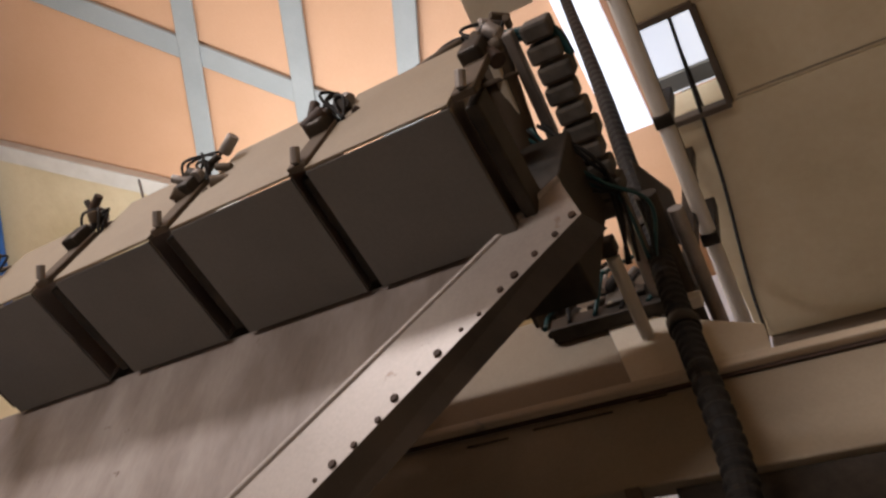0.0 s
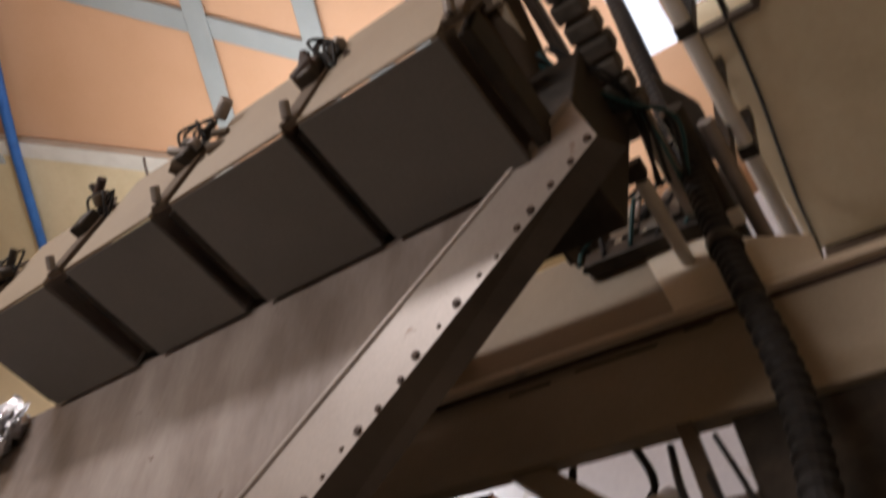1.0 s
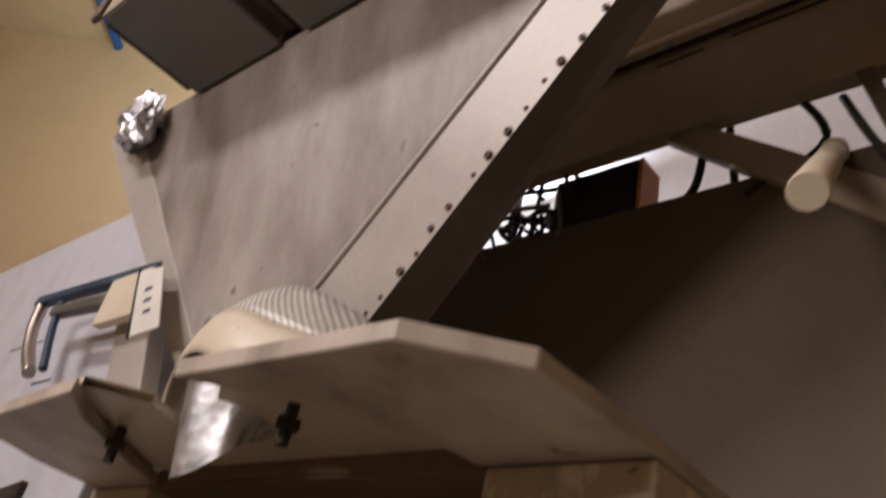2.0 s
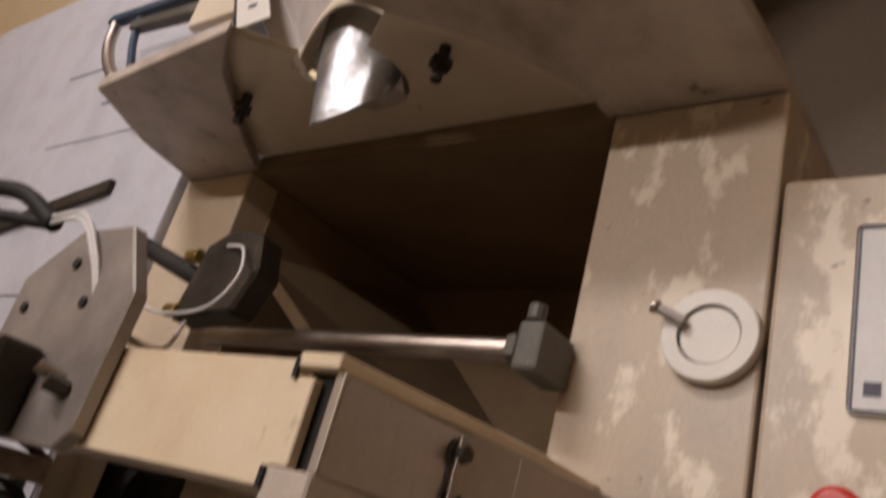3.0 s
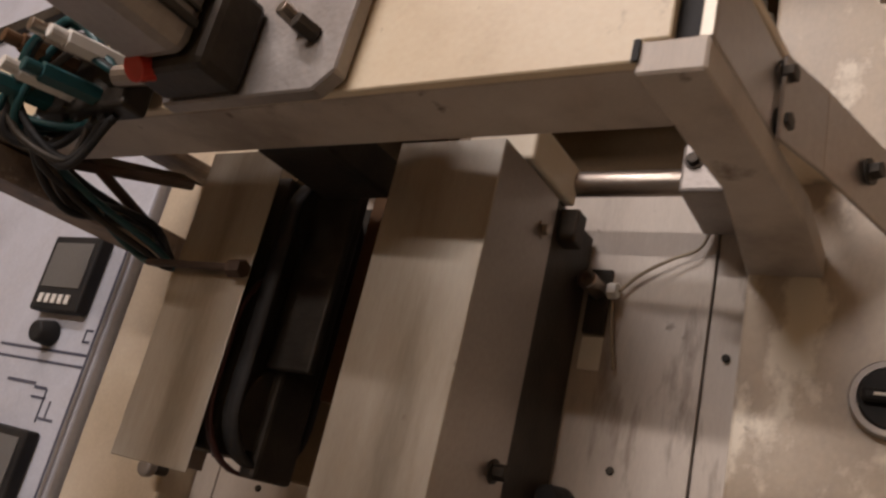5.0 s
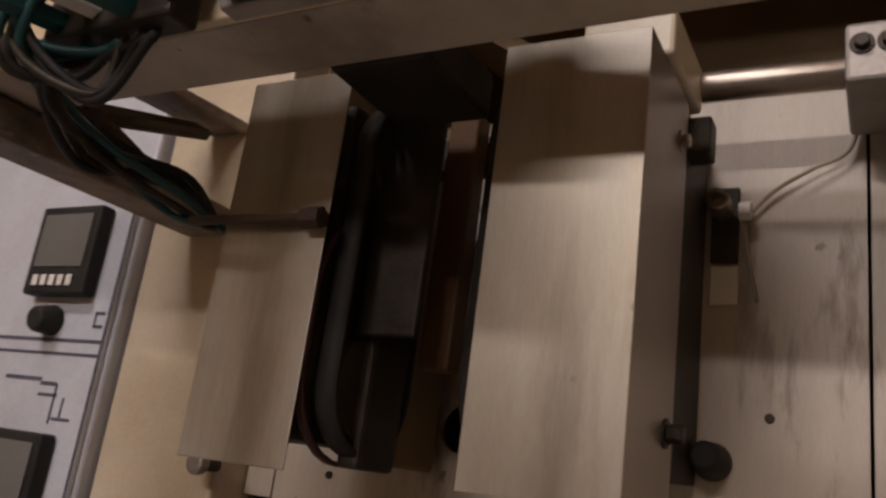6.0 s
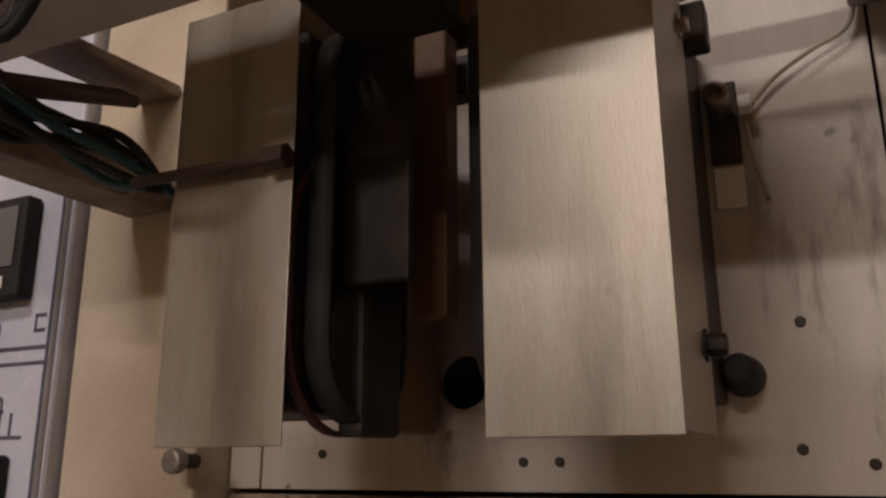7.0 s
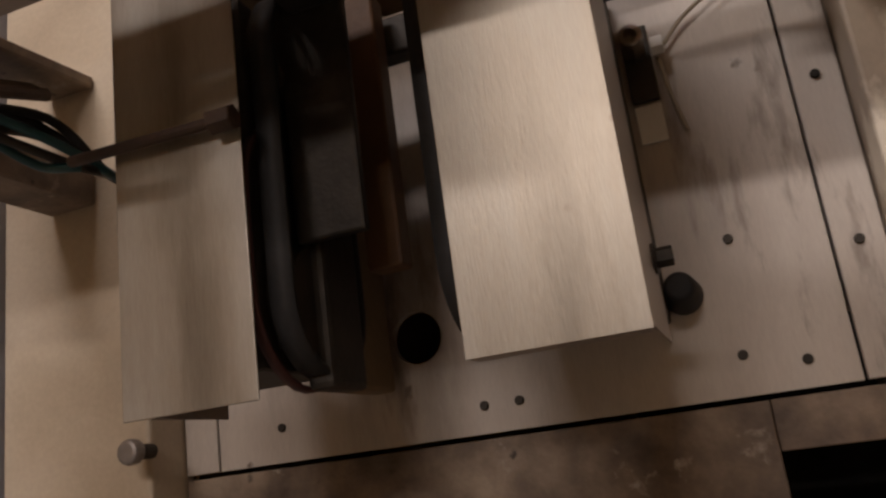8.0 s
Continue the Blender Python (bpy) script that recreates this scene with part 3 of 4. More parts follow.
part("crumple", bm, FILM, bag)

# ---- weigh pans ----
PANS = [(0.303, 0.112), (0.090, -0.106), (-0.146, -0.332), (-0.386, -0.60)]
for x1, x0 in PANS:
    pan = thing("weigh_pan", "dull grey steel weighing pan above the hopper", "weigh pan", "row of weigh pans")
    part("pan_floor", box(x0, x1, -0.334, -0.162, 0.590, 0.594, 0.001), GREY_PAN, pan)
    part("pan_front", box(x0, x1, -0.339, -0.335, 0.592, 0.80, 0.001), TAN, pan, "cream front sheet")
    part("pan_back", box(x0, x1, -0.166, -0.162, 0.595, 0.68, 0.001), GREY_PAN, pan)
    for xs in (x0, x1 - 0.003):
        part("pan_side", box(xs, xs + 0.003, -0.3345, -0.1665, 0.595, 0.68, 0.0005), STEEL_SIDE, pan)
for k, x in enumerate((0.322, 0.101, -0.126, -0.359, -0.62)):
    gap = thing("pan_vibrator", "oily vibrating drive between the weigh pans", "vibrator", "vibrators between pans")
    part("drive_block", box(x - 0.011, x + 0.006, -0.322, -0.165, 0.605, 0.652, 0.003), DARK_STEEL, gap)
    part("spring_plate", box(x - 0.014, x + 0.014, -0.344, -0.334, 0.597, 0.72, 0.002), BROWN, gap)
    gr = random.Random(k)
    part("fitting_block", box(x - 0.018, x + 0.010, -0.36, -0.338, 0.68, 0.722, 0.004), DARK_STEEL, gap)
    for _ in range(11):
        p = Vector((x + gr.uniform(-0.034, 0.034), -0.345 + gr.uniform(-0.018, 0.012), 0.725 + gr.uniform(-0.05, 0.05)))
        part("fitting", rod(p, p + Vector((gr.uniform(-0.026, 0.026), gr.uniform(-0.02, 0.02), gr.uniform(-0.02, 0.02))), gr.uniform(0.004, 0.011), n=10), gr.choice((DARK_STEEL, RUST, BROWN, ALU)), gap, smooth=True)
    for _ in range(4):
        o = [gr.uniform(-0.026, 0.026) for _ in range(6)]
        part("wire", hose([(x + o[0], -0.34, 0.71), (x + o[1], -0.36 + o[2] / 2, 0.74), (x + o[3], -0.355, 0.76 + o[4] / 2), (x + o[5], -0.338, 0.72)], 0.0022, 6), RUBBER, gap, smooth=True)
    if k < 4:
        part("brass_stub", rod((x, -0.345, 0.60), (x + 0.004, -0.36, 0.612), 0.006, n=10), ALU, gap)
spike = thing("bent_wire", "thin bent wire standing up from the pans", "wire")
part("strand", hose([(-0.30, -0.335, 0.79), (-0.335, -0.345, 0.84), (-0.385, -0.345, 0.90)], 0.0022, 6), RUST, spike, smooth=True)
# unseen bar added behind the pans, tall enough to keep light off the girder
carrier = thing("hidden_carrier", "unseen dark bar behind the weigh pans that shades the girder", "rail")
part("shade_bar", box(-0.66, 0.33, -0.155, -0.02, 0.64, 0.86, 0.003), DARK_STEEL, carrier)
for x in (-0.45, -0.10):
    part("rail_bracket", box(x, x + 0.03, -0.0195, 0.184, 0.75, 0.79, 0.002), DARK_STEEL, carrier)

# ---- girder and tower at the side ----
gird = thing("steel_girder", "cream painted steel girder across the machine top", "girder")
part("web", box(-0.45, 2.2, 0.18, 0.205, 0.520, 0.674, 0.003), TAN, gird)
part("top_flange", box(-0.45, 2.2, 0.165, 0.30, 0.681, 0.697, 0.003), CREAM, gird)
part("upper_web", box(-0.5, 0.318, 0.1845, 0.22, 0.6985, 0.93, 0.003), TAN, gird)
part("weld_seam", box(-0.45, 2.2, 0.1765, 0.1805, 0.6745, 0.6805, 0), RUST, gird)
part("brace", prism([(0.045, 0.186, 0.519), (0.105, 0.186, 0.519), (0.41, 0.186, 0.280), (0.36, 0.186, 0.258)], (0, 0.02, 0), 0.002), TAN, gird)
for x0, x1, z in ((0.14, 0.263, 0.659), (0.03, 0.10, 0.654), (0.30, 0.34, 0.668)):
    part("scratch", box(x0, x1, 0.1785, 0.18, z, z + 0.003, 0), DARK_STEEL, gird)
jbox = thing("cable_box", "pale cream folded steel box standing on the girder", "box")
part("front_sheet", prism([(0.292, 0.18, 0.699), (0.484, 0.18, 0.699), (0.478, 0.18, 0.766), (0.30, 0.18, 0.86), (0.236, 0.18, 0.88)], (0, 0.004, 0), 0.001), CREAM_CLEAN, jbox)
part("back_case", prism([(0.32, 0.1845, 0.6985), (0.48, 0.1845, 0.6985), (0.474, 0.1845, 0.76), (0.32, 0.1845, 0.84)], (0, 0.16, 0), 0.001), CREAM, jbox)

ribbed = thing("ribbed_hose", "thick black ribbed hose hanging beside the machine", "hose")
course = smooth_line([(0.455, 0.1, 0.0), (0.449, 0.1, 0.32), (0.440, 0.1, 0.47), (0.387, 0.1, 0.74), (0.316, 0.1, 1.14), (0.205, 0.1, 1.75), (0.02, 0.1, 2.7), (-0.03, 0.1, 2.98)], 80)
even, gone = [course[0]], 0.0
for p, q in zip(course, course[1:]):
    gone += (q - p).length
    if gone > 0.0036:
        even.append(q)
        gone = 0.0
part("hose_wall", hose(even, 0.0155, 14, 1, wave=0.0032, waves=2), RUBBER, ribbed)
for k in (150, 210):
    part("cuff", ring(even[k], even[k + 3] - even[k], 0.0165, 0.0215, 0.022), DARK_STEEL, ribbed, smooth=True)
wp = thing("support_pipe", "pale painted round pipe sloping down from the girder", "pipe")
part("tube", rod((0.240, 0.250, 0.479), (0.318, -0.11, 0.129), 0.0135, n=24), CREAM_CLEAN, wp, smooth=True)
part("collar", rod((0.252, 0.196, 0.427), (0.256, 0.178, 0.409), 0.0155, n=24), CREAM, wp, smooth=True)
strut = thing("side_strut", "dark steel strut with black cables beside the pipe", "strut")
part("strut_bar", prism([(0.285, 0.175, 0.518), (0.305, 0.175, 0.518), (0.405, 0.175, 0.13), (0.385, 0.175, 0.13)], (0, 0.012, 0), 0.001), BROWN, strut)
part("strut_plate", prism([(0.345, 0.19, 0.518), (0.80, 0.19, 0.518), (0.80, 0.19, -0.08), (0.47, 0.19, -0.08)], (0, 0.008, 0), 0.001), DARK_STEEL, strut)
for o in (0.0, 0.03, 0.055):
    part("black_cable", hose([(0.262 + o, 0.21, 0.518), (0.30 + 1.2 * o, 0.165, 0.40), (0.355 + o, 0.15, 0.27), (0.42 + o, 0.14, 0.10), (0.44 + o, 0.14, -0.08)], 0.005 - 0.03 * o, 8), RUBBER, strut, smooth=True)

cream_chute = thing("top_chute", "cream sheet chute above the feeder drive", "chute")
part("chute_sheet", box(0.07, 0.20, -0.52, -0.39, 1.29, 1.30, 0.002), CREAM_CLEAN, cream_chute)
part("chute_side", box(0.07, 0.076, -0.52, -0.39, 1.301, 3.36, 0.001), BROWN, cream_chute)

tower = thing("feeder_drive", "cluttered feeder drive with brown motors, bars and ribbed belt", "machine")
for a, b, r in (((0.10, -0.42, 0.95), (0.13, -0.20, 0.93), 0.045), ((0.17, -0.40, 0.98), (0.16, -0.2, 0.94), 0.035)):
    bm = rod(a, b, r, n=24, b=0.006)
    rod(Vector(a).lerp(Vector(b), 0.3), Vector(a).lerp(Vector(b), 0.34), r + 0.008, n=24, b=0.002, bm=bm)
    part("motor", bm, BROWN, tower, "brown oily motor", smooth=True)
part("upright", box(0.205, 0.222, -0.40, -0.05, 0.96, 0.99, 0.003), ALU, tower)
part("upright", box(0.175, 0.19, -0.38, -0.02, 0.93, 0.96, 0.003), CREAM_CLEAN, tower)
for k in range(10):
    y = -0.40 + 0.036 * k
    part("rib_block", box(0.236 - 0.003 * (k % 2), 0.285 + 0.004 * (k % 3), y, y + 0.031, 0.95, 1.0 - 0.003 * (k % 2), 0.006), BRICK, tower)
part("cross_bar", box(0.08, 0.25, -0.03, 0.0, 0.90, 0.93, 0.003), DARK_STEEL, tower)
part("drive_case", box(0.10, 0.20, -0.2, 0.02, 0.82, 0.92, 0.01), DARK_STEEL, tower)
part("pale_link", box(0.28, 0.34, 0.14, 0.165, 0.95, 0.97, 0.003), WHITE, tower)
part("grey_plate", prism([(0.30, -0.10, 1.05), (0.345, -0.02, 1.05), (0.345, 0.10, 1.03), (0.30, 0.04, 1.03)], (0, 0, 0.006), 0.001), GREY_PAN, tower)
for x, y0, y1, z, r, m in ((0.33, -0.5, 0.62, 1.42, 0.018, WHITE), (0.27, -0.1, 0.3, 0.98, 0.016, STEEL_SIDE), (0.31, -0.05, 0.3, 1.0, 0.020, DARK_STEEL), (0.345, 0.0, 0.33, 1.02, 0.014, ALU), (0.24, 0.0, 0.2, 0.90, 0.012, WHITE)):
    part("drive_pipe", rod((x, y0, z), (x, y1, z), r, n=16), m, tower, smooth=True)
for k, z in enumerate((-0.35, -0.05, 0.25)):
    part("pipe_clip", box(0.31, 0.35, z, z + 0.03, 1.40, 1.60, 0.003), DARK_STEEL, tower)
part("side_post", box(0.30, 0.33, -0.5, 0.2, 1.52, 1.598, 0.003), BROWN, tower)
rs = random.Random(4)
for k in range(7):
    o = [rs.uniform(-0.012, 0.012) for _ in range(8)]
    part("teal_wire", hose([(0.06 + o[0], -0.39 + o[1], 0.97), (0.12 + o[2], -0.41 + o[3], 1.0), (0.2 + o[4], -0.39 + o[5], 1.0), (0.27 + o[6], -0.37 + o[7], 0.98), (0.30, -0.33, 0.96)], 0.0045, 8), TEAL if k % 2 else RUBBER, tower, smooth=True)
for k in range(6):
    o = [rs.uniform(-0.03, 0.03) for _ in range(6)]
    part("loop_wire", hose([(0.2 + o[0], -0.25, 0.93), (0.26 + o[1], -0.16 + o[2], 0.9), (0.3 + o[3], -0.08 + o[4], 0.92), (0.28 + o[5], 0.02, 0.9)], 0.0035, 6), (RUBBER, TEAL)[k % 3 == 0], tower, smooth=True)
part("tower_post", box(0.29, 0.32, 0.19, 0.22, 0.945, 3.36, 0.003), DARK_STEEL, tower)
part("gear_case", box(0.0, 0.285, 0.20, 0.30, 0.955, 1.22, 0.008), BROWN, tower, "dark brown gear case")
cr = random.Random(9)
for k in range(16):
    x, z, y = cr.uniform(0.0, 0.28), cr.uniform(0.955, 1.12), cr.uniform(0.14, 0.19)
    bm = rod((x, y, z), (x + cr.uniform(-0.03, 0.03), y + 0.01, z + cr.uniform(0.04, 0.16)), cr.uniform(0.006, 0.014), n=12)
    part("linkage", bm, (DARK_STEEL, RUST, ALU, RUBBER, FLANGE)[k % 5], tower, smooth=True)
for k in range(6):
    x, z = cr.uniform(0.0, 0.24), cr.uniform(0.95, 1.05)
    part("bracket", box(x, x + cr.uniform(0.02, 0.05), 0.12, 0.201, z, z + cr.uniform(0.02, 0.06), 0.003), (BROWN, DARK_STEEL, GREY_PAINT)[k % 3], tower)
for k in range(5):
    o = [cr.uniform(-0.03, 0.03) for _ in range(6)]
    part("loop_wire", hose([(0.05 + 0.05 * k, 0.13, 0.96), (0.07 + 0.05 * k + o[0], 0.11 + o[1], 1.03), (0.10 + 0.045 * k + o[2], 0.12, 1.10 + o[3]), (0.12 + 0.04 * k + o[4], 0.15, 1.2)], 0.0045, 8), RUBBER if k % 2 else TEAL, tower, smooth=True)
part("tower_beam", box(0.06, 0.30, 0.13, 0.16, 0.95, 0.99, 0.003), DARK_STEEL, tower)
# both lean with the feeder's frame
for ob in (cream_chute, tower):
    ob.matrix_world = Matrix.Translation((0.607, -0.514, -0.105)) @ Matrix.Rotation(radians(6.81), 4, (-0.979, -0.132, 0.155)) @ Matrix.Scale(0.866, 4) @ Matrix.Translation((-0.549, 0.516, 0.24))

# ---- things in the gap above the brown housing ----
white_sheet = thing("white_board", "white painted board standing behind the girder", "board")
part("sheet", box(-1.4, 1.6, 1.15, 1.165, GROUND, 2.3, 0.002), WALL_WHITE, white_sheet)
blackbox = thing("dark_case", "black case under the girder with an orange edge", "case")
part("case", box(-0.135, 0.0, 0.207, 0.255, 0.4255, 0.519, 0.004), RUBBER, blackbox)
part("orange_edge", box(0.0005, 0.006, 0.207, 0.255, 0.4255, 0.517, 0), material("orange_plastic", [(0.6, 0.2, 0.02), (0.7, 0.26, 0.03)], 12, 0.4), blackbox)
wires = thing("wire_tangle", "tangle of black wires between girder and housing", "wires")
for k in range(16):
    a = rs.uniform(0, 6.28)
    c = Vector((-0.24 + rs.uniform(-0.06, 0.08), 0.24 + rs.uniform(-0.04, 0.06), 0.47 + rs.uniform(-0.03, 0.04)))
    r = rs.uniform(0.03, 0.075)
    pts = [c + Vector((r * math.cos(a + 1.1 * i), 0.03 * math.sin(2.1 * i + a), r * math.sin(a + 1.1 * i))) for i in range(6)]
    part("wire", hose(pts, 0.0035, 6, 6), RUBBER if k % 8 else GREY_PAN, wires, smooth=True)
for pts in ([(0.2, 0.2, 0.56), (0.24, 0.21, 0.46), (0.15, 0.2, 0.40)], [(0.02, 0.22, 0.42), (0.08, 0.21, 0.44), (0.1, 0.2, 0.55)], [(0.12, 0.22, 0.55), (0.13, 0.22, 0.42)]):
    part("wire", hose(pts, 0.0055, 8), RUBBER, wires, smooth=True)

# ---- inside the opening ----
shaft = thing("upper_shaft", "polished steel shaft with a block bearing", "shaft")
part("bar", rod((-0.46, -0.036, -0.262), (-0.012, -0.036, -0.262), 0.0105, n=24), CHROME, shaft, smooth=True)
part("bar", rod((-0.46, 0.0, -0.245), (-0.03, 0.0, -0.245), 0.008, n=20), STEEL_SIDE, shaft, smooth=True)
bm = box(-0.016, 0.010, -0.058, -0.002, -0.286, -0.242, 0.004)
rod((-0.005, -0.05, -0.24), (-0.005, -0.05, -0.226), 0.008, n=12, bm=bm)
part("bearing_block", bm, GREY_PAINT, shaft)
part("end_cap", rod((-0.03, -0.036, -0.262), (-0.02, -0.036, -0.262), 0.017, n=6), GREY_PAINT, shaft)
lower = thing("lower_shaft", "steel guide shaft with a clamp holder", "shaft")
part("bar", rod((-0.15, -0.03, -0.378), (-0.035, -0.03, -0.378), 0.011, n=24), CHROME, lower, smooth=True)
part("holder", box(-0.046, -0.002, -0.055, 0.03, -0.398, -0.356, 0.003), ALU, lower)
for x in (-0.036, -0.02):
    part("holder_bolt", bolt((x, -0.055, -0.372), (0, -1, 0), 0.005), DARK_STEEL, lower)
sensor = thing("eye_sensor", "dark photo sensor head on a rod with white leads", "sensor")
part("head", prism([(-0.42, -0.12, -0.275), (-0.40, -0.12, -0.185), (-0.365, -0.12, -0.168), (-0.315, -0.12, -0.175), (-0.30, -0.12, -0.22), (-0.32, -0.12, -0.265)], (0, 0.035, 0), 0.004), DARK_STEEL, sensor)
part("rod", rod((-0.58, -0.11, -0.165), (-0.40, -0.105, -0.225), 0.011, n=14), RUBBER, sensor, smooth=True)
for z in (-0.20, -0.265):
    part("thumb_screw", rod((-0.425, -0.12, z), (-0.405, -0.12, z), 0.008, n=10), material("brass", [(0.3, 0.22, 0.06), (0.4, 0.3, 0.1)], 20, 0.35, metal=0.9), sensor)
part("lead", hose([(-0.36, -0.122, -0.19), (-0.32, -0.13, -0.20), (-0.305, -0.135, -0.235), (-0.33, -0.14, -0.27), (-0.39, -0.15, -0.28), (-0.43, -0.17, -0.27)], 0.0018, 8), PLATE, sensor, smooth=True)

# ---- swing beam with arms ----
beam = thing("swing_beam", "cream painted steel cross beam carried by two arms", "machine part")
part("seam_gap", box(-0.0055, -0.002, -0.2835, -0.2812, -0.374, -0.3615, 0), RUBBER, beam)
part("seam_gap", box(-0.0055, -0.002, -0.2835, -0.2812, -0.437, -0.4245, 0), RUBBER, beam)
outline = [(-0.70, -0.362), (-0.002, -0.362), (-0.002, -0.3725), (0.012, -0.3725), (0.012, -0.4235), (-0.002, -0.4235), (-0.002, -0.436), (-0.70, -0.436)]
part("web", prism([(x, -0.281, z) for x, z in outline], (0, 0.008, 0), 0.001), BEAM_CREAM, beam)
part("top_flange", box(-0.70, -0.022, -0.2725, -0.225, -0.370, -0.362, 0.001), BEAM_CREAM, beam)
part("bottom_flange", box(-0.70, -0.002, -0.2725, -0.215, -0.436, -0.428, 0.001), PINKISH, beam)
part("cheek_lip", box(0.0255, 0.0325, -0.2785, -0.2765, -0.4235, -0.3675, 0.0006), STEEL, beam, "bright steel lip")
# black fill behind the gap, in place of the shade in it
part("gap_shade_plate", box(-0.0015, 0.0285, -0.2715, -0.266, -0.4235, -0.3675, 0), RUBBER, beam)
part("upper_arm", prism([(-0.004, -0.283, -0.358), (0.03, -0.283, -0.358), (0.055, -0.10, -0.358), (0.055, 0.0, -0.358), (0.02, 0.0, -0.358), (0.018, -0.2, -0.358)], (0, 0, -0.009), 0.001), BEAM_CREAM, beam)
part("lower_arm", prism([(-0.004, -0.281, -0.424), (0.032, -0.281, -0.424), (0.054, -0.10, -0.424), (0.054, -0.001, -0.424), (0.0, -0.001, -0.424), (0.012, -0.15, -0.424)], (0, 0, -0.020), 0.0015), PINKISH, beam)
part("steel_cheek", prism([(0.033, -0.277, -0.424), (0.031, -0.275, -0.366), (0.046, -0.165, -0.370), (0.046, -0.165, -0.424)], (-0.003, 0, 0), 0.0008), STEEL_SIDE, beam, "bent stainless cheek plate")
part("bent_plate", prism([(0.046, -0.182, -0.428), (0.046, -0.182, -0.372), (0.064, -0.139, -0.372), (0.064, -0.139, -0.428)], (0.003, -0.001, 0), 0.0006), STEEL_SIDE, beam)
part("bent_plate", prism([(0.064, -0.139, -0.428), (0.064, -0.139, -0.372), (0.105, -0.028, -0.376), (0.104, -0.022, -0.430)], (0.003, -0.001, 0), 0.0006), STEEL_SIDE, beam)
for p, d in (((0.046, -0.178, -0.383), (1, -0.2, 0)), ((0.045, -0.174, -0.413), (1, -0.2, 0)), ((0.087, -0.09, -0.403), (1, -0.35, 0))):
    part("bolt", bolt(p, d, 0.006, 0.007), DARK_STEEL, beam)
for x in (-0.66,):
    part("left_arm", prism([(x, -0.28, -0.44), (x + 0.05, -0.28, -0.44), (x + 0.055, -0.001, -0.44), (x + 0.005, -0.001, -0.44)], (0, 0, -0.03), 0.002), DIRTY, beam)
    part("left_arm", prism([(x, -0.28, -0.36), (x + 0.05, -0.28, -0.36), (x + 0.055, -0.001, -0.345), (x + 0.005, -0.001, -0.345)], (0, 0, -0.012), 0.002), DIRTY, beam)
    for za, zb in ((-0.37, -0.455), (-0.445, -0.375)):
        part("stay_rod", rod((x + 0.03, -0.26, za), (x + 0.04, -0.04, zb), 0.006, n=10), RUST, beam)
    part("stay", prism([(x + 0.02, -0.27, -0.43), (x + 0.02, -0.24, -0.43), (x + 0.025, -0.02, -0.365), (x + 0.025, -0.05, -0.365)], (0.008, 0, 0), 0.001), BROWN, beam)

cyl = thing("air_cylinder", "grey pneumatic cylinder on an aluminium mounting plate", "air cylinder")
part("mount_plate", prism([(-0.19, -0.283, -0.430), (-0.205, -0.283, -0.443), (-0.345, -0.283, -0.443), (-0.365, -0.283, -0.40), (-0.365, -0.283, -0.31), (-0.30, -0.283, -0.268), (-0.225, -0.283, -0.268), (-0.185, -0.283, -0.325)], (0, -0.013, 0), 0.0015), ALU, cyl)
part("cylinder_tube", box(-0.335, -0.275, -0.50, -0.335, -0.438, -0.378, 0.010), ALU, cyl, "ribbed grey aluminium barrel")
for dz in (-0.42, -0.397):
    part("rib", box(-0.2755, -0.271, -0.495, -0.34, dz, dz + 0.006, 0.001), DARK_STEEL, cyl)
    part("rib", box(-0.338, -0.272, -0.495, -0.34, dz + 0.012, dz + 0.015, 0.001), DARK_STEEL, cyl)
part("end_block", box(-0.34, -0.265, -0.335, -0.2965, -0.442, -0.374, 0.006), DARK_STEEL, cyl)
for x, z in ((-0.248, -0.334), (-0.339, -0.339), (-0.285, -0.30)):
    part("socket_hole", rod((x, -0.2955, z), (x, -0.2985, z), 0.005, n=12, b=0.0006), RUBBER, cyl)
part("stud", rod((-0.228, -0.296, -0.395), (-0.232, -0.316, -0.391), 0.0055, n=10), CHROME, cyl)
part("stud", rod((-0.215, -0.296, -0.402), (-0.22, -0.312, -0.40), 0.0065, n=6), DARK_STEEL, cyl)
part("air_fitting", rod((-0.34, -0.315, -0.43), (-0.37, -0.32, -0.432), 0.008, n=12), CHROME, cyl)
part("red_ring", rod((-0.322, -0.325, -0.432), (-0.322, -0.34, -0.443), 0.010, n=14), RED, cyl)
part("cable_sleeve", hose([(-0.35, -0.30, -0.262), (-0.40, -0.32, -0.235), (-0.46, -0.34, -0.24), (-0.475, -0.35, -0.275)], 0.008, 10), RUBBER, cyl, smooth=True)
part("cable_sleeve", hose([(-0.475, -0.35, -0.27), (-0.42, -0.33, -0.262), (-0.36, -0.30, -0.26)], 0.006, 10), RUBBER, cyl, smooth=True)
for o in (0, 0.006):
    part("white_lead", hose([(-0.355, -0.305, -0.262 + o), (-0.30, -0.302, -0.262 + o), (-0.255, -0.30, -0.30 + o), (-0.232, -0.285, -0.345 + o), (-0.20, -0.25, -0.352), (-0.26, -0.2, -0.31)], 0.002, 8), PLATE, cyl, smooth=True)
for k, (fx, fz, mat) in enumerate(((-0.385, -0.415, WHITE), (-0.40, -0.44, TEAL), (-0.415, -0.405, CHROME), (-0.43, -0.435, WHITE), (-0.445, -0.41, WOOD_PAD), (-0.46, -0.44, TEAL))):
    bm = rod((fx, -0.31, fz), (fx - 0.008, -0.352, fz - 0.004), 0.008, n=6)
    rod((fx - 0.008, -0.352, fz - 0.004), (fx - 0.01, -0.364, fz - 0.005), 0.0055, n=12, bm=bm)
    part("push_fitting", bm, mat, cyl)
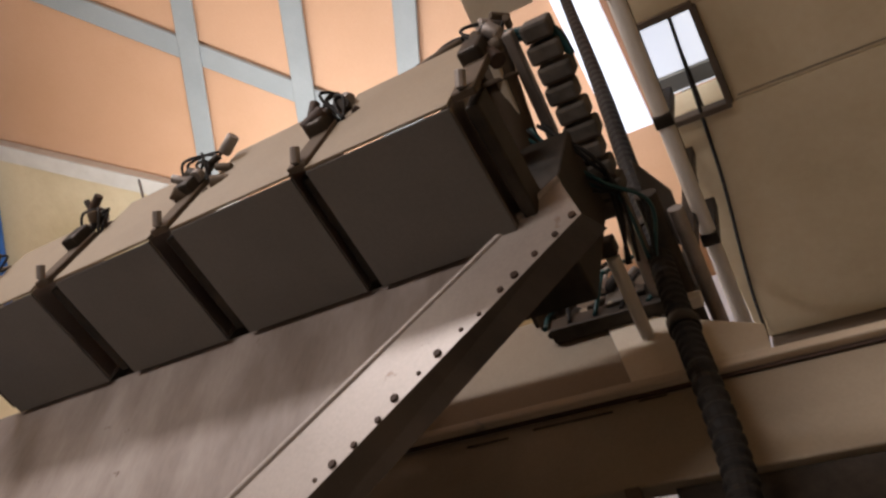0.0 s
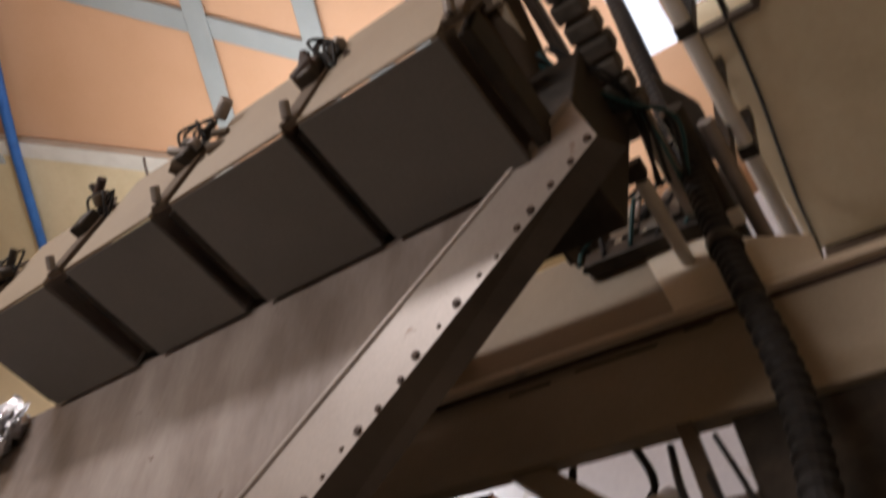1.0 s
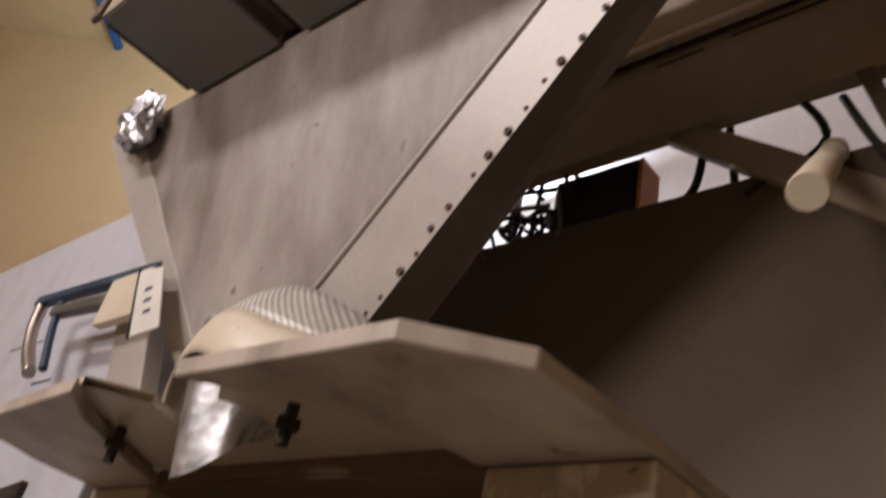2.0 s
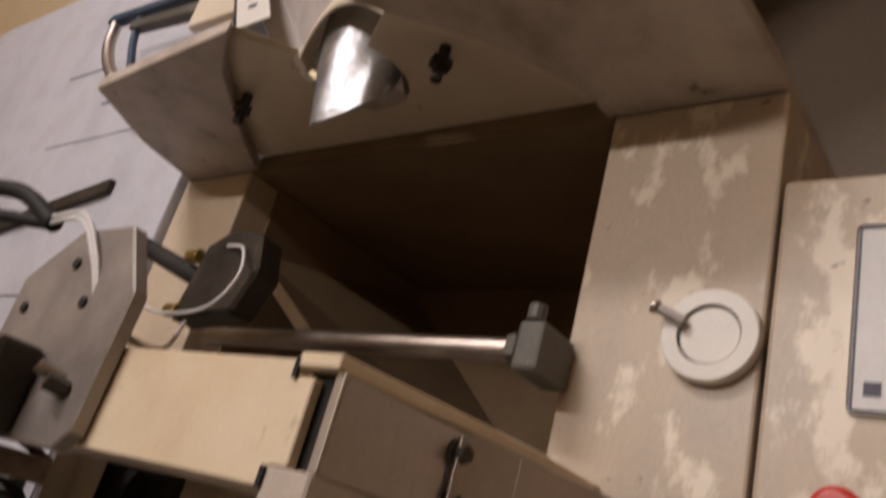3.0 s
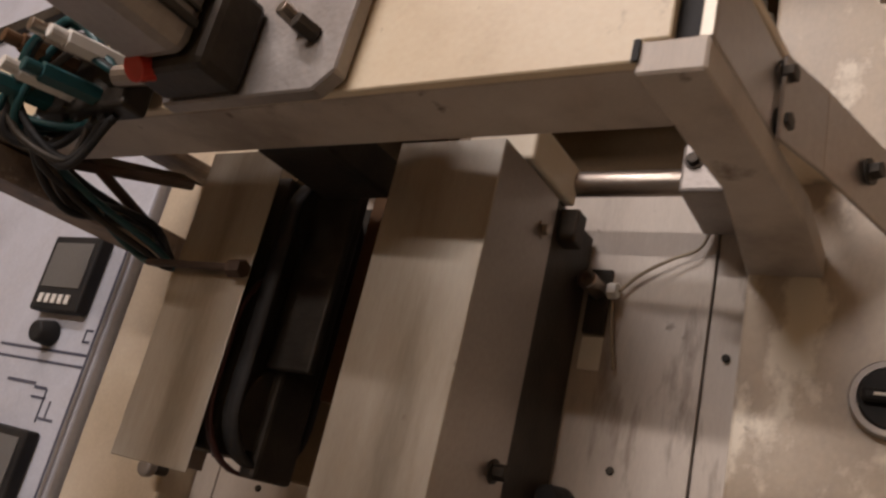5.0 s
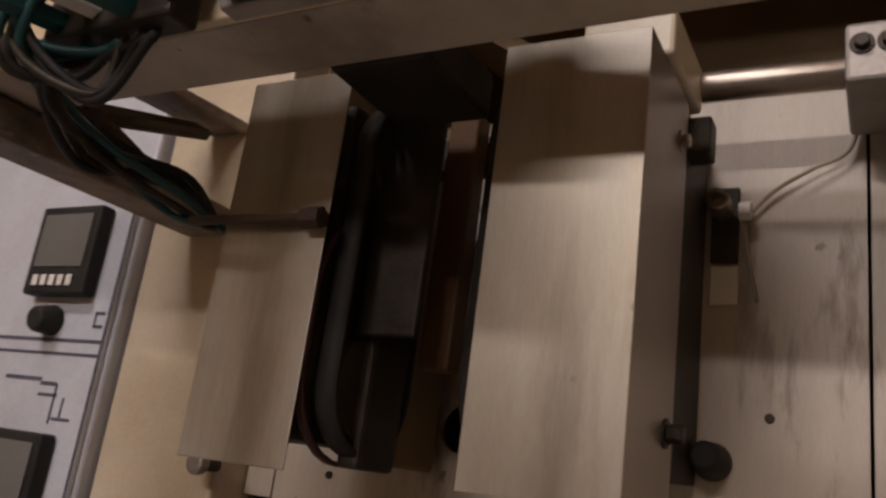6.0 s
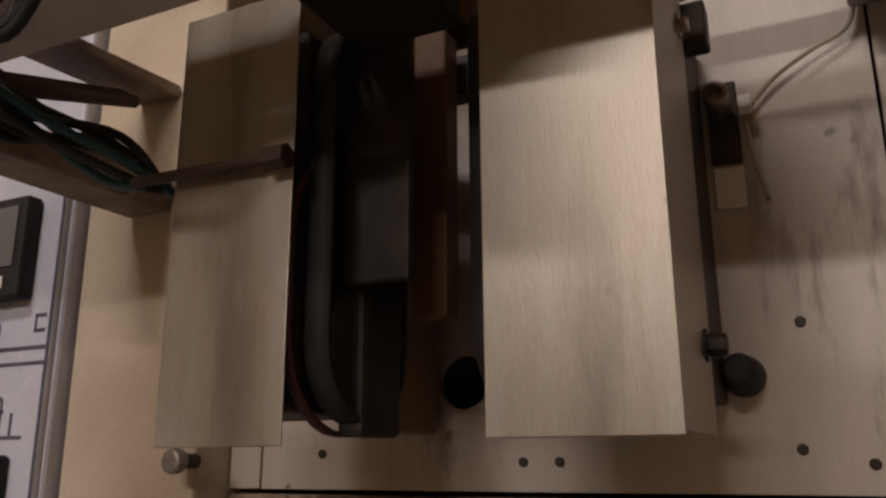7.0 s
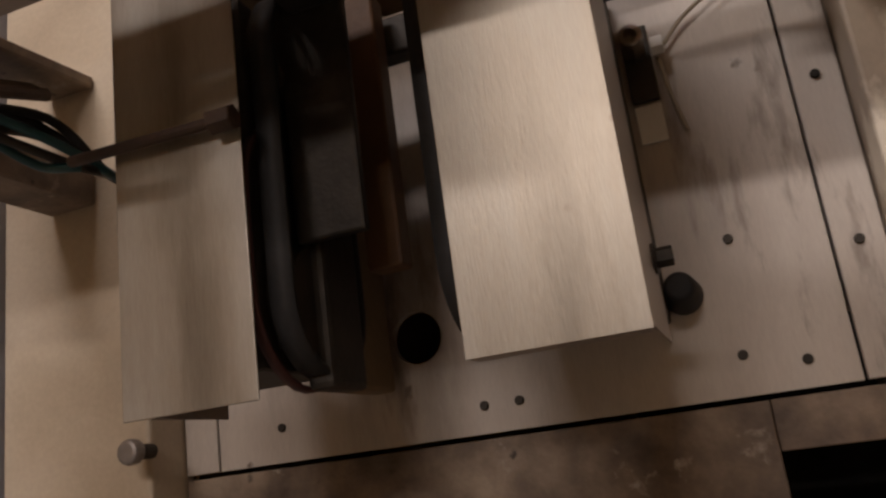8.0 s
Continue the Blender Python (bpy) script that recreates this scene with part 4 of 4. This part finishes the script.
part("fitting_rail", box(-0.475, -0.3655, -0.312, -0.290, -0.45, -0.395, 0.003), DARK_STEEL, cyl)
tub = thing("air_tubes", "teal and black air tubes looped round the beam end", "tubes")
for k in range(9):
    o = [rs.uniform(-0.018, 0.018) for _ in range(9)]
    part("tube", hose([(-0.37, -0.32, -0.43), (-0.43 + o[0], -0.335 + o[1], -0.40 + o[2]), (-0.48 + o[3], -0.33, -0.45 + o[4]), (-0.44 + o[5], -0.30, -0.475 + o[6]), (-0.40 + o[7], -0.30, -0.44 + o[8])], 0.0032, 8), (TEAL, RUBBER, DARK_STEEL, RUBBER)[k % 4], tub, smooth=True)
for k in range(7):
    o = [rs.uniform(-0.016, 0.016) for _ in range(9)]
    part("tube", hose([(-0.50 + o[0], -0.285, -0.42), (-0.51 + o[1], -0.285, -0.46 + o[2]), (-0.53 + o[3], -0.22, -0.475 + o[4]), (-0.50 + o[5], -0.16, -0.49 + o[6]), (-0.48, -0.13 + o[7], -0.51), (-0.56, 0.02, -0.47 + o[8])], 0.0034, 8), (RUBBER, TEAL, DARK_STEEL, RUBBER)[k % 4], tub, smooth=True)
part("fitting", rod((-0.47, -0.12, -0.45), (-0.45, -0.12, -0.447), 0.009, n=10), CHROME, tub)

# ---- film pulling belts ----


def belt_loop(x, y0, y1, z0, z1, w, th, bm=None):
    """A flat belt round two rollers that stand above one another, seen edge-on from the front."""
    own = bmesh.new()
    r, n = (y1 - y0) / 2, 14
    yc = (y0 + y1) / 2
    line = [(yc + r * math.cos(a), z1 - r + r * math.sin(a)) for a in [math.pi * k / n for k in range(n + 1)]]
    line += [(yc + r * math.cos(a), z0 + r + r * math.sin(a)) for a in [math.pi + math.pi * k / n for k in range(n + 1)]]
    m = len(line)
    vs = []
    for y, z in line:
        dy, dz = y - yc, z - min(max(z, z0 + r), z1 - r)
        s = (r - th) / r
        vs.append([own.verts.new((x, y, z)), own.verts.new((x + w, y, z)), own.verts.new((x + w, yc + dy * s, z - dz * (1 - s))), own.verts.new((x, yc + dy * s, z - dz * (1 - s)))])
    for k in range(m):
        a, b = vs[k], vs[(k + 1) % m]
        for j in range(4):
            own.faces.new((a[j], a[(j + 1) % 4], b[(j + 1) % 4], b[j]))
    return join(bm, own)


cov = thing("belt_cover", "brushed stainless steel cover over the film pulling belt", "machine cover", "belt covers")
part("front_plate", box(-0.2355, -0.1425, -0.158, -0.1565, -0.6785, -0.4035, 0.0003), STEEL, cov, "brushed front plate")
part("side_plate", box(-0.1440, -0.1425, -0.1562, -0.055, -0.677, -0.4035, 0.0005), STEEL_SIDE, cov)
part("bottom_lip", box(-0.234, -0.145, -0.1562, -0.14, -0.6785, -0.677, 0.0004), STEEL_SIDE, cov)
part("side_bolt", bolt((-0.1425, -0.075, -0.44), (1, 0, 0), 0.005), CHROME, cov)
part("side_bolt", bolt((-0.1425, -0.075, -0.63), (1, 0, 0), 0.006, 0.01), DARK_STEEL, cov)
part("back_bar", box(-0.165, -0.146, -0.053, 0.038, -0.655, -0.40, 0.002), DARK_STEEL, cov)
part("top_block", box(-0.20, -0.139, -0.12, -0.03, -0.40, -0.365, 0.003), CREAM_CLEAN, cov)
bm = belt_loop(-0.252, -0.135, -0.045, -0.66, -0.41, 0.014, 0.004)
part("pull_belt", bm, RUBBER, cov, "black rubber belt", smooth=True)
part("roller_body", box(-0.245, -0.15, -0.115, -0.06, -0.64, -0.43, 0.01), DARK_STEEL, cov)

cov = thing("belt_cover", "stainless steel cover of the other belt with a rusty bolt", "machine cover", "belt covers")
part("front_plate", box(-0.4430, -0.3525, -0.1615, -0.160, -0.681, -0.4055, 0.0007), STEEL, cov, "brushed front plate")
part("side_plate", box(-0.4430, -0.4415, -0.1597, -0.06, -0.679, -0.4055, 0.0005), STEEL_SIDE, cov)
bm = belt_loop(-0.359, -0.158, -0.04, -0.675, -0.50, 0.006, 0.003)
part("pull_belt", bm, RED_RUBBER, cov, "dark red rubber belt", smooth=True)
bm = belt_loop(-0.352, -0.145, -0.05, -0.668, -0.41, 0.016, 0.004)
part("pull_belt", bm, RUBBER, cov, "black rubber belt", smooth=True)
for z in (-0.45, -0.62):
    part("roller", rod((-0.42, -0.098, z), (-0.342, -0.098, z), 0.036, n=28), DARK_STEEL, cov, smooth=True)
part("side_frame", box(-0.358, -0.3535, -0.13, -0.07, -0.65, -0.43, 0.002), DARK_STEEL, cov)
part("inner_frame", box(-0.4410, -0.3605, -0.14, -0.05, -0.662, -0.42, 0.004), DARK_STEEL, cov)
part("rusty_bolt", rod((-0.47, -0.17, -0.517), (-0.352, -0.170, -0.519), 0.0036, n=10), RUST, cov)
part("bolt_nut", rod((-0.366, -0.170, -0.519), (-0.350, -0.170, -0.519), 0.008, n=6), RUST, cov)
part("black_block", box(-0.335, -0.262, -0.21, -0.12, -0.434, -0.40, 0.003), DARK_STEEL, cov)
part("dark_plate", box(-0.345, -0.298, -0.120, -0.112, -0.587, -0.385, 0.002), DARK_STEEL, cov, "dark guard plate")
part("guard", box(-0.352, -0.334, -0.109, -0.06, -0.675, -0.40, 0.004), DARK_STEEL, cov)
part("bakelite_strip", box(-0.322, -0.297, -0.07, -0.05, -0.60, -0.40, 0.002), WOOD_PAD, cov)
part("carrier_arm", box(-0.50, -0.13, -0.04, -0.02, -0.435, -0.405, 0.002), DARK_STEEL, cov)
part("pale_strip", box(-0.291, -0.278, 0.0, 0.01, -0.60, -0.40, 0.001), PINKISH, cov)
# same shade-darkened brown behind the belts
part("carrier_leg", box(-0.378, -0.358, -0.058, 0.04, -0.67, -0.42, 0.003), SHADED_BROWN, cov)

noz = thing("air_nozzle", "small metal air nozzle with clear hose on the panel", "nozzle")
bm = ring((-0.133, 0.018, -0.45), (0, -1, 0), 0.005, 0.0085, 0.012, 20)
rod((-0.133, 0.042, -0.45), (-0.133, 0.018, -0.45), 0.0088, n=6, bm=bm)
part("barrel", bm, CHROME, noz)
part("side_nut", rod((-0.121, 0.03, -0.452), (-0.112, 0.03, -0.452), 0.0075, n=6), WHITE, noz)
part("bracket", box(-0.142, -0.122, 0.036, 0.0415, -0.49, -0.43, 0.001), DARK_STEEL, noz)
part("clear_hose", hose([(-0.112, 0.032, -0.452), (-0.095, 0.032, -0.435), (-0.07, 0.032, -0.42), (-0.048, 0.034, -0.408), (-0.04, 0.036, -0.385)], 0.0016, 8), TAN, noz, smooth=True)
part("clear_hose", hose([(-0.118, 0.035, -0.46), (-0.114, 0.036, -0.49), (-0.108, 0.037, -0.52)], 0.0016, 8), TAN, noz, smooth=True)
part("white_patch", box(-0.142, -0.122, 0.0395, 0.0416, -0.522, -0.492, 0.001), WHITE, noz)
stop = thing("rubber_stop", "black rubber stop on the lower panel", "stop")
part("cone", rod((-0.135, 0.042, -0.637), (-0.135, 0.005, -0.635), 0.014, 0.010, 20, 0.003), RUBBER, stop, smooth=True)
pin = thing("panel_pin", "brass headed pin at the pillar edge", "pin")
part("stem", rod((-0.556, 0.0, -0.688), (-0.556, -0.018, -0.688), 0.006, n=12), DARK_STEEL, pin)
part("head", rod((-0.556, -0.018, -0.688), (-0.556, -0.03, -0.688), 0.010, n=14, b=0.003), ALU, pin)

# ---- control cabinet ----
cab = thing("control_cabinet", "pale blue grey control cabinet with controllers and printed diagram", "cabinet")
part("case", box(-1.9, -0.7165, -0.014, 0.12, -1.7, 0.58, 0.004), CABINET, cab)
part("face_sheet", box(-0.905, -0.7195, -0.02, -0.0145, -1.2, -0.41, 0.001), CABINET, cab, "printed front sheet")


def controller(x0, x1, z0, z1):
    c = thing("temperature_controller", "black temperature controller with a row of keys", "controller", "controllers")
    part("bezel", box(x0, x1, -0.038, -0.021, z0, z1, 0.003), RUBBER, c)
    part("screen", box(x0 + 0.01, x1 - 0.01, -0.0395, -0.0382, z0 + 0.03, z1 - 0.01, 0.0005), GREY_PAN, c)
    for k in range(5):
        w = (x1 - x0 - 0.03) / 5
        part("key", box(x0 + 0.016 + w * k, x0 + 0.011 + w * (k + 1), -0.0405, -0.0382, z0 + 0.009, z0 + 0.021, 0.0008), WHITE, c)


controller(-0.848, -0.75, -0.541, -0.442)
controller(-0.858, -0.752, -0.785, -0.682)
knob = thing("cabinet_knob", "black knob below the controller", "knob")
part("grip", rod((-0.805, -0.02, -0.566), (-0.805, -0.045, -0.569), 0.017, 0.013, 20, 0.003), RUBBER, knob, smooth=True)
lines = thing("printed_diagram", "dark printed lines and small blocks on the cabinet", "diagram")
for x0, x1, z0, z1 in ((-0.905, -0.7235, -0.588, -0.5845), (-0.905, -0.7235, -0.602, -0.599), (-0.7235, -0.72, -1.2, -0.41), (-0.742, -0.728, -0.558, -0.555), (-0.742, -0.728, -0.572, -0.569), (-0.742, -0.7395, -0.572, -0.555),
                       (-0.86, -0.80, -0.630, -0.626), (-0.80, -0.775, -0.634, -0.630), (-0.775, -0.772, -0.672, -0.632), (-0.77, -0.742, -0.668, -0.665), (-0.76, -0.757, -0.665, -0.645), (-0.80, -0.77, -0.645, -0.642)):
    part("print_line", box(x0, x1, -0.0208, -0.0201, z0, z1, 0), INK, lines)
for x0, x1, z0, z1 in ((-0.88, -0.76, -0.104, -0.101), (-0.88, -0.877, -0.25, -0.104), (-0.86, -0.80, -0.135, -0.128), (-0.85, -0.79, -0.150, -0.143), (-0.86, -0.78, -0.2, -0.19), (-1.25, -0.90, 0.12, 0.122), (-1.1, -1.02, 0.2, 0.205), (-1.5, -1.0, -0.2, -0.197), (-1.3, -1.15, 0.3, 0.303)):
    part("print_line", box(x0, x1, -0.0148, -0.0141, z0, z1, 0), INK, lines)
part("dark_channel", prism([(-1.42, -0.0141, -0.095), (-0.90, -0.0141, -0.015), (-0.90, -0.0141, 0.01), (-1.42, -0.0141, -0.07)], (0, -0.012, 0), 0.001), DARK_STEEL, lines)

# ---- clamp with sheet beside the hopper ----
clamp = thing("blue_clamp", "blue steel clamp bar with a white paper tag", "clamp")
NAVY = material("dark_blue_paint", [(0.012, 0.03, 0.06), (0.03, 0.06, 0.11)], 14, 0.5)
part("bar", prism([(-1.03, -0.1, 0.312), (-1.02, -0.1, 0.328), (-0.60, -0.1, 0.305), (-0.60, -0.1, 0.287)], (0, 0.02, 0), 0.002), NAVY, clamp)
part("under_bar", prism([(-0.93, -0.1, 0.29), (-0.70, -0.1, 0.275), (-0.70, -0.1, 0.252), (-0.93, -0.1, 0.272)], (0, 0.02, 0), 0.002), GREY_PAINT, clamp)
part("jaw", hose([(-1.01, -0.09, 0.312), (-1.00, -0.09, 0.265), (-0.965, -0.09, 0.215), (-0.91, -0.09, 0.165)], 0.011, 8), STEEL_SIDE, clamp, smooth=True)
part("jaw", hose([(-0.925, -0.09, 0.30), (-0.91, -0.09, 0.25), (-0.875, -0.09, 0.19), (-0.86, -0.09, 0.165)], 0.007, 8), NAVY, clamp, smooth=True)
part("tag_holder", box(-0.70, -0.585, -0.1115, -0.0955, 0.205, 0.284, 0.002), CREAM_CLEAN, clamp)
part("post", prism([(-0.70, -0.078, 0.225), (-0.60, -0.078, 0.225), (-0.50, -0.078, 0.022), (-0.59, -0.078, 0.022)], (0, 0.03, 0), 0.002), FLANGE, clamp)
part("paper_tag", prism([(-0.612, -0.114, 0.278), (-0.545, -0.114, 0.272), (-0.482, -0.114, 0.165), (-0.552, -0.114, 0.162)], (0, 0.002, 0), 0), WHITE, clamp)
part("tag_edge", rod((-0.617, -0.1135, 0.285), (-0.556, -0.1135, 0.160), 0.0025, n=8, b=0), RUBBER, clamp)
for k in range(3):
    part("tag_bar", box(-0.568 + 0.012 * k, -0.55 + 0.012 * k, -0.1148, -0.1141, 0.235 - 0.02 * k, 0.241 - 0.02 * k, 0), INK, clamp)
